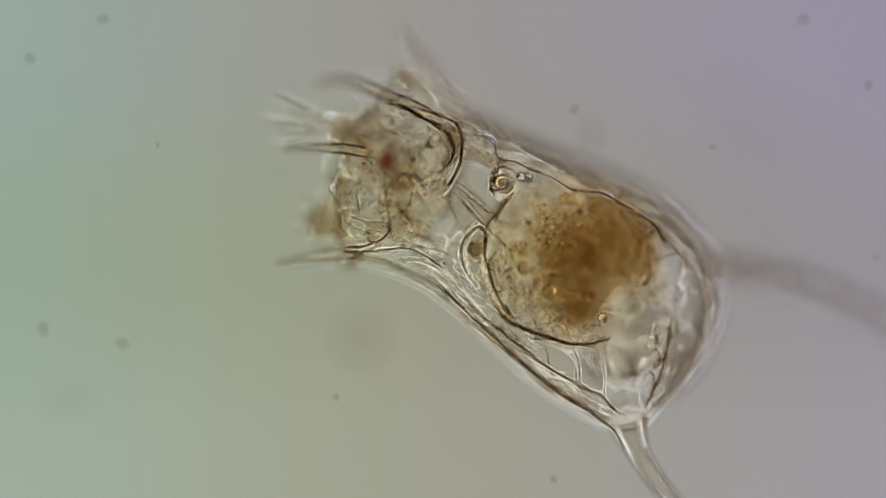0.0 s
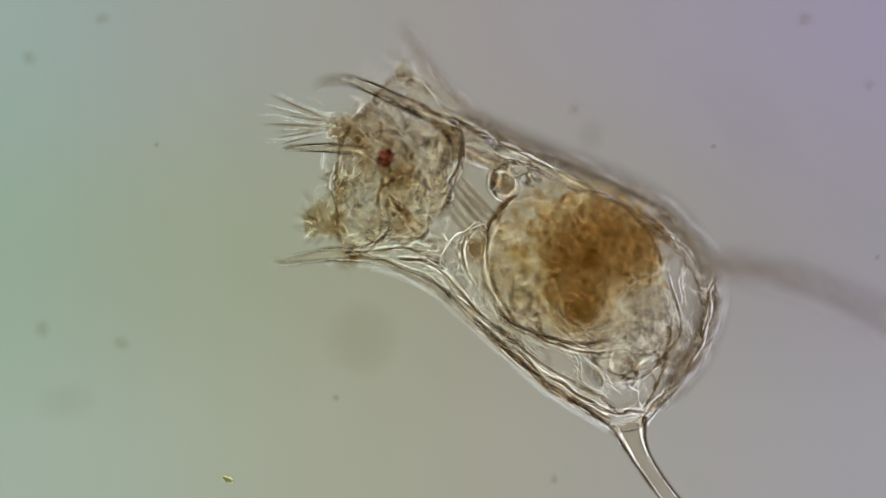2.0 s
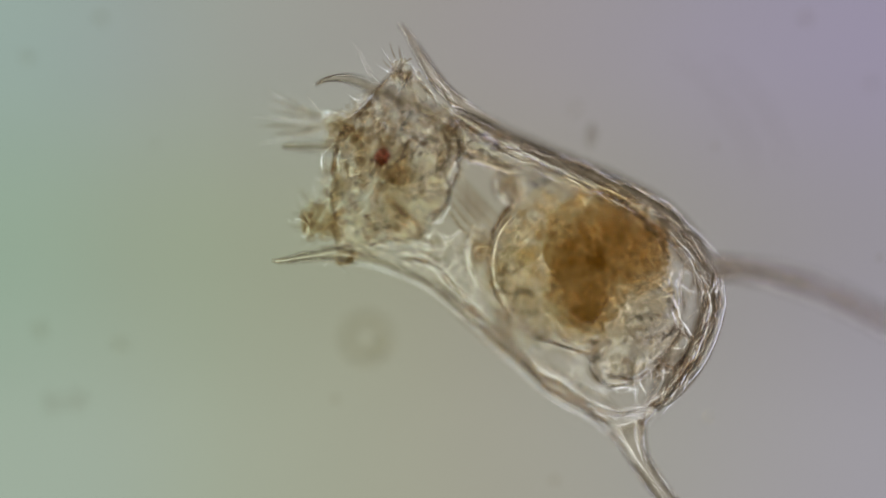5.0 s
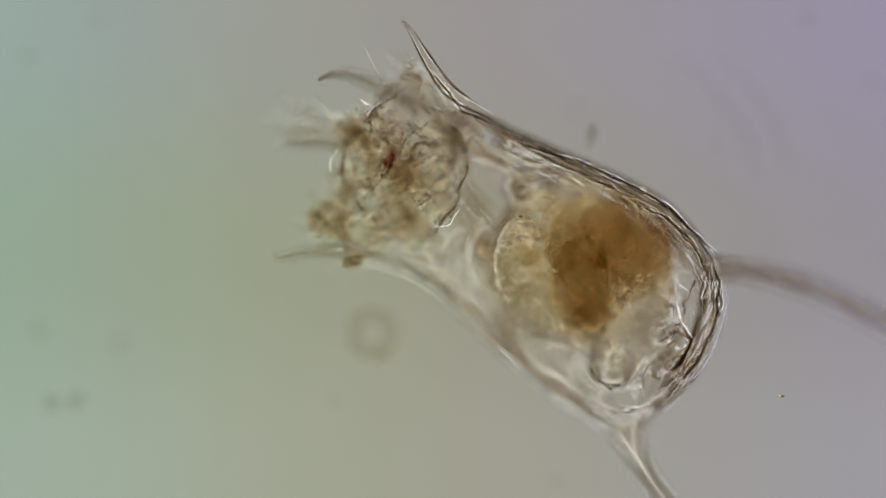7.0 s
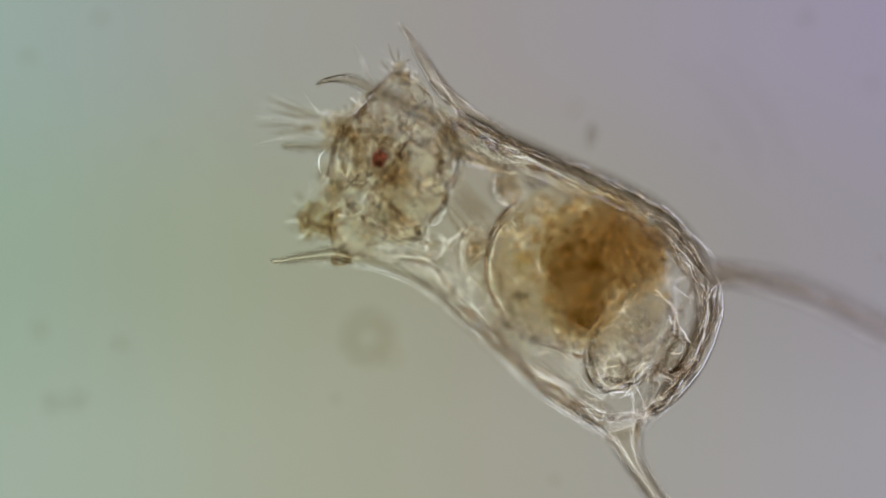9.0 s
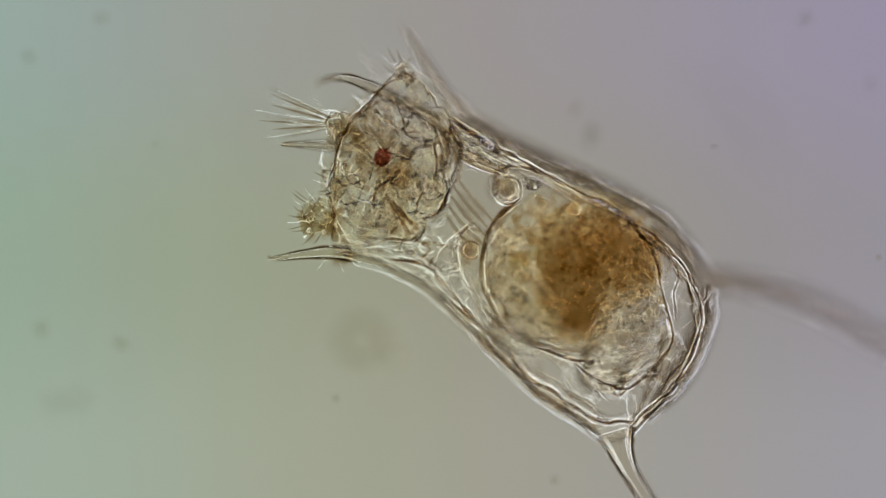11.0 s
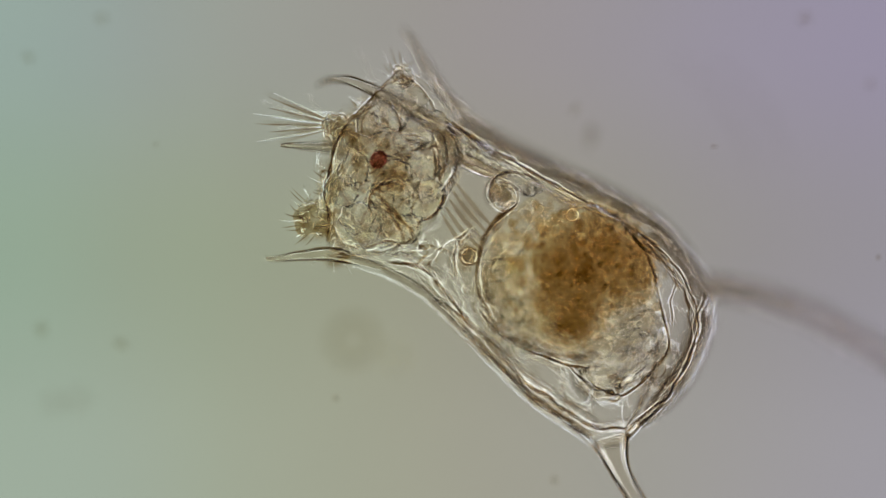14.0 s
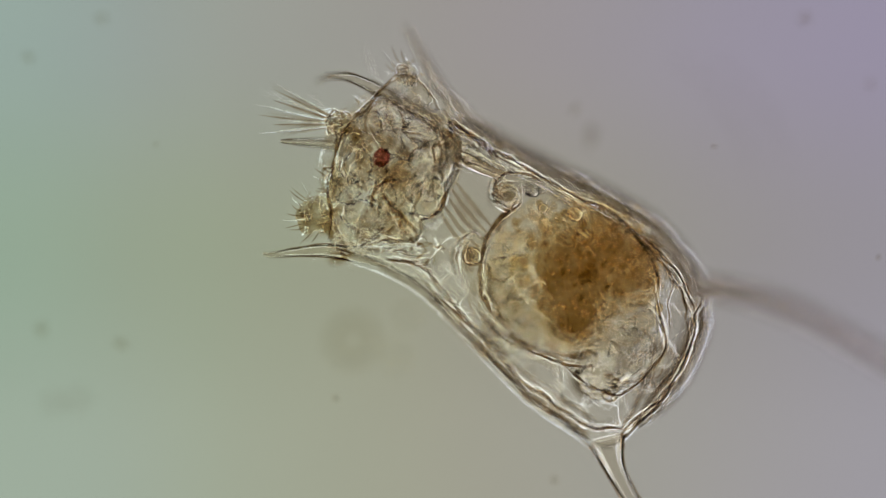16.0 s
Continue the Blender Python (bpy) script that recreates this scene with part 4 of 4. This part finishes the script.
    for u, v, h, r in ((1063, 376, 66, 12), (1010, 354, 58, 9), (899, 403, 66, 9), (933, 440, 70, 9), (937, 478, 74, 9), (963, 497, 74, 10), (982, 519, 74, 12),
                       (1053, 530, 76, 8), (1150, 499, 60, 8), (1141, 541, 60, 5), (1077, 566, 62, 8), (971, 378, 70, 13), (1095, 405, 66, 8), (1137, 452, 56, 7),
                       (882, 473, 66, 9), (1152, 474, 52, 7), (1167, 489, 50, 5), (965, 350, 2, 8), (1023, 357, 3, 12), (943, 480, 2, 9), (1181, 511, 4, 7), (1175, 463, 2, 6), (1100, 390, 2, 5), (925, 520, 3, 5)):
        part("oil_droplet", blob(body(u, v, h), (r, r, r), sub=3), OIL, g)
        if r > 6:
            # The dark outline of a droplet, drawn as a pigment ring.
            ring = [(u + r * math.cos(0.7 * k), v + r * math.sin(0.7 * k), h) for k in range(10)]
            part("droplet_outline", tube(ring, [0.5] + [1.35] * 8 + [0.5], 36, 6), DARK_LINE, g)
    return g


gut = stomach()


def organs():
    made = []
    a = part("gastric_gland", blob(body(912, 322, 20), (44, 34, 34), 20, 0.06, 4, 4, 3), SAC, rotifer, "clear gland sac with a grey droplet")
    part("oil_droplet", blob(body(902, 329, 14), (20, 21, 20), sub=4), PALEDROP, a)
    part("oil_droplet", blob(body(940, 318, 16), (11, 11, 11), sub=3), PALEDROP, a)
    # Tinted grains darken the droplet as its refraction does out of focus.
    grains("pigment_cloud", 9, (902, 328, 10), (18, 18, 10), (5, 9), SMUDGE, a, 371, "grey tint put in for the droplet's dark blur")
    for q, z in ((24, 8), (17, 10)):
        rope([(904 + q * math.cos(0.7 * k), 332 + q * math.sin(0.7 * k)) for k in range(10)], z, 1.3, a, 1, 0.6, q, "droplet_outline", 60)
    rope([(897 + 23 * math.cos(0.7 * k), 321 + 23 * math.sin(0.7 * k)) for k in range(10)], 62, 1.5, a, 1, 0.8, 77, "droplet_outline", 60, halos=1)
    for u, v, r in ((894, 325, 15), (930, 315, 9), (944, 312, 7)):
        part("droplet", blob(body(u, v, 58), (r, r, r), sub=4), GLASSDROP, a)
    cells("droplet", ((948, 320, 4, 13, 10), (962, 318, 2, 8, 7)), GREYDROP, a)
    b = part("gastric_gland", blob(body(852, 452, 40), (32, 58, 34), -8, 0.08, 4, 4, 6), SAC, rotifer, "clear gland sac with a grey droplet")
    part("oil_droplet", blob(body(846, 441, 54), (14, 14, 14), sub=4), BEADDROP, b)
    part("oil_droplet", blob(body(848, 442, 6), (15, 15, 15), sub=4), PALEDROP, b)
    rope([(848 + 15 * math.cos(0.7 * k), 442 + 15 * math.sin(0.7 * k)) for k in range(10)], 8, 2.1, b, 1, 0.4, 78, "droplet_outline", 60, halos=0)
    rope([(846 + 13 * math.cos(0.7 * k), 441 + 13 * math.sin(0.7 * k)) for k in range(10)], 66, 1.5, b, 1, 0.3, 79, "droplet_outline", 60, halos=0)
    # The second droplet's dark blur, put in as tinted grains too.
    grains("pigment_cloud", 9, (848, 442, 12), (17, 24, 10), (6, 11), SMUDGE, b, 372, "grey tint put in for the droplet's dark blur")
    c = part("vitellarium", lobed((930, 545, 10), [(890, 510, 14, 42), (925, 545, 14, 48), (975, 580, 10, 40), (905, 480, 10, 40), (1010, 605, 8, 30), (935, 580, 10, 34)], 0.05, 6, 5, 4),
             LOBE, rotifer, "clear lobed yolk gland")
    for u, v, h, r in ((892, 500, 22, 24), (926, 532, 20, 26), (905, 462, 20, 26), (960, 570, 18, 20)):
        rope([(u + r * 0.8 * math.cos(a * 0.72), v + r * 0.8 * math.sin(a * 0.72)) for a in range(9)], 3, 1.0, c, 1, 1.2, u, "cell_edge", 60)
        part("nucleus", blob(body(u, v, h), (r, r, r * 0.8), sub=3, amp=0.04), SAC, c)
    wrinkles(36, (930, 545, 8), (70, 52, 30), (20, 60), (0.8, 1.6), CREASE, c, 41)
    grains("granulation", 60, (935, 545, 12), (75, 62, 30), (2, 4.2), CLEARGRAIN, c, 5)
    rope([(874, 537), (897, 566), (943, 589), (989, 603), (1029, 611), (1080, 600)], 64, 2.6, c, 3, 2.5, 33, "gut_fold")
    rope([(868, 535), (897, 566), (934, 593), (981, 608), (1034, 624), (1086, 622)], 4, 1.8, c, 2, 1.5, 34, "gut_fold")
    for z, seed in ((64, 321), (2, 322)):
        wrinkles(36, (925, 545, z), (72, 64, 8), (16, 44), (0.7, 1.4), GLINT, c, seed + 40)
        grains("granulation", 70, (930, 550, z), (72, 60, 8), (1.4, 3.4), CLEARGRAIN, c, seed)
        wrinkles(12, (930, 550, z), (72, 60, 8), (12, 40), (0.8, 1.5), CREASE, c, seed + 6)
    d = part("intestine", lobed((1120, 600, 0), [(1130, 560, 0, 58), (1100, 620, -6, 52), (1160, 590, -8, 48), (1085, 650, -20, 34), (1150, 530, 6, 46)], 0.05, 6, 5, 7), LOBE, rotifer,
             "clear granular hind gut")
    wrinkles(14, (1130, 600, -6), (75, 85, 50), (20, 60), (0.8, 1.6), CREASE, d, 42)
    rope([(1034, 624), (1048, 640), (1076, 656), (1118, 671), (1150, 656), (1192, 608), (1205, 577), (1192, 524), (1176, 472)], 3, 1.6, d, 2, 1.6, 35, "gut_fold")
    for z, seed in ((62, 331), (2, 332), (-46, 334), (-72, 333)):
        grains("granulation", 60 if z == 2 else 25 if z > 0 else 8, (1125, 590, z), (66, 76, 8), (1.4, 3.6), CLEARGRAIN, d, seed)
        if z > 50:
            grains("granulation", 100, (1135, 540, z), (44, 46, 8), (1.6, 3.6), CLEARGRAIN, d, seed + 9)
        wrinkles(26 if z > 0 else 8, (1125, 590, z), (66, 80, 8), (16, 44), (0.7, 1.5), GLINT, d, seed + 40)
        wrinkles(14 if z > 0 else 6, (1125, 590, z), (66, 76, 8), (12, 44), (0.9, 1.8), CREASE, d, seed + 6)
    cells("cell", ((1090, 640, 4, 34, 26), (1140, 590, 4, 34, 40), (1170, 540, 4, 22, 26), (1060, 622, 6, 20, 14), (1120, 545, 4, 24, 20)), CELLWALL, d, "clear round gut cell", 7)
    cells("cell", ((1140, 610, 60, 26, 18), (1100, 612, 60, 18, 13), (1165, 590, 60, 16, 20), (1080, 606, 60, 10, 9)), BRIGHTCELL, d, "clear cell shaped to give a bright glint", 5)
    for u, v in ((1062, 636), (1078, 664), (1104, 668), (1122, 652), (1130, 630), (1094, 606), (1116, 672), (1066, 652)):
        grains("granulation", 5, (u, v, 6), (10, 8, 5), (2.5, 5.0), CLEARGRAIN, d, u)
    e = part("bladder", lobed((1085, 640, -50), [(1082, 640, -62, 46), (1060, 610, -58, 34), (1110, 600, -56, 40)], 0.03, 4, 4, 2), SAC, rotifer, "thin clear bladder")
    f = part("bladder", blob(body(1200, 615, -50), (36, 30, 26), 30, 0.12, 5, 4, 9), SAC, rotifer, "thin clear bladder")
    rope([(1054, 589), (1051, 629), (1069, 663), (1091, 680), (1120, 671), (1143, 640)], -74, 2.2, e, 2, 1.5, 36, "membrane_fold")
    rope([(1183, 577), (1160, 606), (1146, 632), (1118, 640)], -74, 2.0, e, 2, 1.5, 37, "membrane_fold")
    rope([(1166, 640), (1194, 651), (1223, 611), (1211, 577), (1192, 570)], -74, 2.0, f, 2, 1.5, 38, "membrane_fold")
    for u, v, q in ((1085, 645, 36), (1196, 615, 31)):
        rope([(u + q * math.cos(0.7 * k), v + q * math.sin(0.7 * k)) for k in range(10)], -60, 2.0, e if u < 1100 else f, 1, 1.8, q, "membrane_fold", 70, halos=0)
    wrinkles(14, (1150, 640, -62), (52, 26, 8), (14, 40), (0.8, 1.6), GLINT, e, 395)
    wrinkles(30, (1150, 640, -62), (52, 26, 8), (14, 40), (0.8, 1.6), CREASE, e, 396)
    rope([(888, 352), (876, 326), (886, 302), (910, 290), (944, 294), (966, 306)], 6, 1.7, a, 2, 1.5, 51, "membrane_fold")
    rope([(889, 300), (876, 325), (884, 350)], 66, 2.2, a, 2, 1.5, 52, "membrane_fold")
    rope([(846, 398), (828, 420), (824, 452), (832, 486), (850, 508)], 6, 1.7, b, 1, 1.5, 53, "membrane_fold")
    rope([(869, 419), (850, 403), (826, 424), (819, 452), (831, 485)], 70, 2.2, b, 1, 1.5, 39, "membrane_fold")
    for k in range(5):
        part("muscle_band", tube([(814 - 5 * k, 312 + 15 * k, 16 - 5 * k), (845 - 6 * k, 348 + 15 * k, 18 - 5 * k), (884 - 7 * k, 388 + 13 * k, 16 - 5 * k)], (2, 4.4, 2), 18, 8, flat=0.6), BAND, rotifer)
    for k in range(3):
        part("muscle_band", tube([(812, 246 + 14 * k, -20), (850, 264 + 12 * k, -16), (905, 288 + 9 * k, -8)], (5, 6, 4), 18, 8, flat=0.6), FIBRE, rotifer)
    band = part("muscle_band", tube([(812, 262, 4), (840, 276, 4), (868, 288, 4), (898, 296, 4)], (7, 8, 7, 6), 20, 10), BAND, rotifer, "cross-striped pale muscle band")
    for k in range(12):
        p, q = (818 + 6 * k, 264 + 2.7 * k), (2.6, -6.4)
        part("stripe", tube([(p[0] - q[0], p[1] - q[1], 10), (p[0], p[1], 13), (p[0] + q[0], p[1] + q[1], 10)], (0.6, 1.0, 0.6), 8, 5), CREASE, band)
    for way in (-1, 1):
        part("edge", tube([(812 + 2 * way, 262 - 8 * way, 4), (840 + 2 * way, 276 - 9 * way, 4), (868 + 2 * way, 288 - 8 * way, 4), (898 + 2 * way, 296 - 7 * way, 4)], (0.6, 1.3, 1.3, 0.6), 20, 5), DARK_LINE, band)
    part("muscle_band", tube([(690, 182, 60), (760, 214, 66), (800, 240, 66), (806, 268, 64), (786, 305, 58)], (3, 4, 5, 4, 2), 36, 8), FIBRE, rotifer)
    part("muscle_band", tube([(1186, 610, 40), (1172, 660, 46), (1150, 705, 40), (1138, 745, 28)], (2, 3, 3, 2), 24, 8), FIBRE, rotifer)
    part("muscle_band", tube([(990, 618, 60), (1015, 640, 56), (1022, 672, 46), (1018, 705, 34)], (1.5, 2.5, 2.5, 1.5), 20, 8), FIBRE, rotifer)
    return [a, b, c, d, e, f]


glands = organs()


# ---- drifting matter ----
def specks():
    for u, v, h, r in ((78, 582, 92, 12), (218, 608, 90, 11), (184, 36, 92, 10), (1420, 36, 92, 11), (1262, 260, 40, 5), (1552, 456, 30, 5),
                       (980, 848, 60, 7), (595, 704, 50, 6), (130, 712, -175, 17), (88, 716, -175, 16), (55, 105, 92, 10), (1016, 196, 92, 9), (1535, 152, 92, 8), (278, 257, 50, 4)):
        bm = bmesh.new()
        for f in (1.25, 0.9, 0.55):
            blob(Vector(), (r * f, r * 0.8 * f, r * 0.7 * f), u, 0.25, 5, 4, u, bm=bm)
        ob = part("debris_speck", bm, HAZE if r > 15 else DIRT)
        ob.location = field(u, v, h)
        tagged(ob, "small dark fleck drifting in the water", "debris", "specks in the water")
    flake = part("debris_flake", blob(Vector(), (9, 20, 8), 6, 0.3, 5, 4, 4), FLAKE)
    flake.location = field(1048, 240, -118)
    tagged(flake, "brown upright flake of debris beside the animal", "debris")
    swimmers = []
    for r in (11, 11, 5, 8, 6):
        bm = blob(Vector(), (r, r * 0.5, r * 0.5), 0, 0.12, 4, 3, r)
        ob = part("flagellate", bm, ALGA)
        tagged(ob, "tiny oblong brown-green cell swimming past", "flagellate", "swimming cells")
        swimmers.append(ob)
    for pts in ([(1196, 96, -205), (1262, 150, -205), (1318, 226, -205), (1346, 320, -205)], [(1268, 96, -210), (1330, 150, -210), (1378, 220, -210), (1400, 290, -210)]):
        ob = part("debris_filament", tube(pts, (4, 9, 9, 4), 30, 10, where=field), HAZE)
        tagged(ob, "pale thin filament lying deep in the water", "debris", "filaments in the water")
    bm = bmesh.new()
    loops = []
    for k in range(40):
        a = 2 * math.pi * k / 40
        loops.append([bm.verts.new(((34 + 11 * math.cos(b * math.pi / 6)) * math.cos(a) * S, (34 + 11 * math.cos(b * math.pi / 6)) * math.sin(a) * S, 9 * math.sin(b * math.pi / 6) * S)) for b in range(12)])
    for l0, l1 in zip(loops, loops[1:] + loops[:1]):
        for b in range(12):
            bm.faces.new((l0[b], l1[b], l1[(b + 1) % 12], l0[(b + 1) % 12]))
    bead = part("debris_ring", bm, BEAD)
    tagged(bead, "pale round ring of debris below the animal", "debris")
    return bead, swimmers


bead, swimmers = specks()


def motions():
    turn = [(0, 0, 0, 0), (3.5, 0, 0, 0), (4.0, 0.2, 0, 0), (5.2, 0.4, 0, 0), (6.5, 0.55, 1, 1), (6.8, 0.55, 1, 1), (7.0, 1.0, 3, -4), (7.3, 0.6, 1, 1), (8, 0.6, 1, 1), (8.5, 0.7, 0, 2),
            (9, 1.15, 0, 4), (10.2, 1.9, -1, 5), (11.5, 2.45, -1, 6), (12, 2.55, -1, 9), (12.5, 2.7, -2, 11), (13.5, 3.0, -2, 12), (14.5, 3.3, -2, 11), (15.2, 3.5, -2, 10), (15.5, 3.85, -3, 8), (16, 3.85, -3, 8)]
    at = field(*PIVOT)
    walk(rotifer, [(t, pose(at.x + u * S, at.y - v * S, at.z, 0, 0, -a)) for t, a, u, v in turn])

    def shift(ob, rows):
        walk(ob, [(t, pose(u * S, -v * S, 0)) for t, u, v in rows])
    nods = [(0, 3, 2), (1.5, 1, 2), (2, 0, -1), (3.5, 0, -1), (4.0, -3, 0), (5.2, -4, -2), (6.5, -5, -3), (6.8, -5, -3), (7, 9, 9), (7.3, -6, -3), (8, -6, -3), (8.5, -11, -4), (9, -8, -2), (10.2, -4, -2),
            (11.5, 0, -2), (11.7, -12, -8), (12, -29, -16), (12.5, -32, -11), (13.5, -35, -13), (13.8, -18, -6), (14, -6, -2), (14.5, -3, -2), (15.2, -3, -1), (15.5, 4, 2), (16, 1, -1)]
    shift(hd, nods)
    shift(gut, [(0, -10, -3), (1, -10, -2), (2, -7, -2), (2.5, -6, -2), (3, -2, 0), (3.5, 2, 0), (4.2, 5, 0), (6.5, 6, 2), (7, 9, 3), (7.3, 8, 3), (8, 8, 3), (9, 3, 1), (11.5, 0, -1), (12, -10, -7), (12.5, -28, -12),
                (13.5, -25, -11), (13.8, -12, -5), (14, -1, 0), (15.2, 2, -1), (15.5, 10, 1), (16, 8, 0)])
    shift(glands[0], [(0, -8, -2), (1, -11, -1), (2, -8, -1), (2.5, -5, -1), (3, -2, -1), (3.5, 3, -1), (4.2, 4, 2), (6.5, 15, 3), (7, 22, 8), (7.3, 17, 4), (8, 17, 3), (8.5, 4, 1), (9, 2, -2), (11.5, -3, -5),
                      (12, -20, -15), (12.5, -39, -20), (13.5, -32, -15), (13.8, -16, -8), (14, -3, -1), (15.2, 1, 0), (15.5, 10, 3), (16, 5, 1)])
    shift(glands[1], [(0, -4, 0), (1, -6, 0), (2.5, -3, 0), (3.5, 0, 0), (4.2, 2, 2), (6.5, 8, 3), (8, 8, 3), (9, -2, -2), (11.5, -8, -8), (12, -24, -18), (12.5, -38, -21), (13.5, -30, -12), (13.8, -14, -6), (14, -4, -2),
                      (15.2, -4, -2), (15.5, 5, 3), (16, 5, 1)])
    def swim(ob, rows):
        keyed, last = [], 0
        for k, (t, u, v, h) in enumerate(rows):
            a = rows[max(k - 1, 0)]
            b = rows[min(k + 1, len(rows) - 1)]
            turn = math.degrees(math.atan2(a[2] - b[2], b[1] - a[1]))
            turn = last + (turn - last + 90) % 180 - 90
            last = turn
            keyed.append((t, pose(*field(u, v, h), 0, 0, turn)))
        walk(ob, keyed)
    swim(swimmers[0], [(0, 880, 520, -150), (1.4, 820, 560, -130), (1.6, 715, 600, -90), (1.7, 644, 652, 20), (1.8, 588, 808, 36), (1.9, 492, 856, 34), (2.0, 404, 848, 32), (2.1, 340, 788, 30),
                       (2.2, 324, 700, 26), (2.3, 408, 592, 10), (2.4, 500, 560, -50), (2.6, 640, 600, -180), (16, 700, 640, -220)])
    swim(swimmers[1], [(0, 300, 1300, 40), (13.5, 260, 1150, 20), (14.2, 215, 1010, 0), (14.3, 185, 920, 0), (14.4, 156, 824, 2), (14.5, 143, 735, 2), (14.6, 168, 628, 2), (14.7, 232, 564, 0),
                       (14.8, 344, 544, -14), (14.9, 450, 548, -70), (15.1, 620, 580, -170), (16, 720, 560, -210)])
    swim(swimmers[2], [(0, 1230, 900, -150), (5, 1256, 740, -120), (6.3, 1291, 688, -60), (6.5, 1315, 692, -60), (7, 1383, 701, -66), (7.4, 1441, 693, -72), (8, 1540, 670, -80), (16, 2300, 500, -120)])
    swim(swimmers[3], [(0, -300, 1300, -40), (6.0, -60, 980, -50), (6.2, 84, 820, -58), (6.3, 120, 720, -60), (6.4, 168, 620, -60), (6.5, 298, 530, -62), (6.6, 420, 500, -110), (6.8, 620, 560, -210), (16, 700, 620, -225)])
    swim(swimmers[4], [(0, -300, -300, 40), (12.8, 400, -40, 60), (13.2, 812, 205, 95), (13.3, 948, 240, 36), (13.4, 1086, 240, 30), (13.5, 1224, 242, 30), (13.7, 1500, 262, 30), (14.2, 1900, 300, 30), (16, 2400, 400, 30)])

    def beat(ob, at, swing, pace, seed):
        c = body(*at)
        rng = random.Random(seed)
        rows = []
        for k in range(161):
            a = swing * math.sin(k * pace) * rng.uniform(0.5, 1) + rng.uniform(-1.5, 1.5)
            t = k / 10
            (t0, u0, v0), (t1, u1, v1) = [(p, q) for p, q in zip(nods, nods[1:]) if p[0] <= t][-1]
            f = min(max((t - t0) / (t1 - t0), 0), 1)
            f = f * f * (3 - 2 * f)
            rows.append((t, Matrix.Translation((S * (u0 + (u1 - u0) * f), -S * (v0 + (v1 - v0) * f), 0)) @ Matrix.Translation(c) @ pose(0, 0, 0, rng.uniform(-6, 6), 0, a) @ Matrix.Translation(-c)))
        walk(ob, rows)
    for k, (at, swing) in enumerate((((600, 224, 4), 7), ((572, 390, 6), 9), ((716, 132, -16), 9), ((600, 335, 10), 8), ((622, 452, 0), 10))):
        beat(tufts[k], at, swing, 1.9 + 0.23 * k, k)
    walk(bead, [(t, pose(*field(u, v, -190))) for t, u, v in ((0, 637, 602), (4, 642, 602), (6.5, 656, 594), (8, 662, 590), (9, 650, 599), (11.5, 634, 604), (13, 622, 605), (16, 622, 605))])


motions()
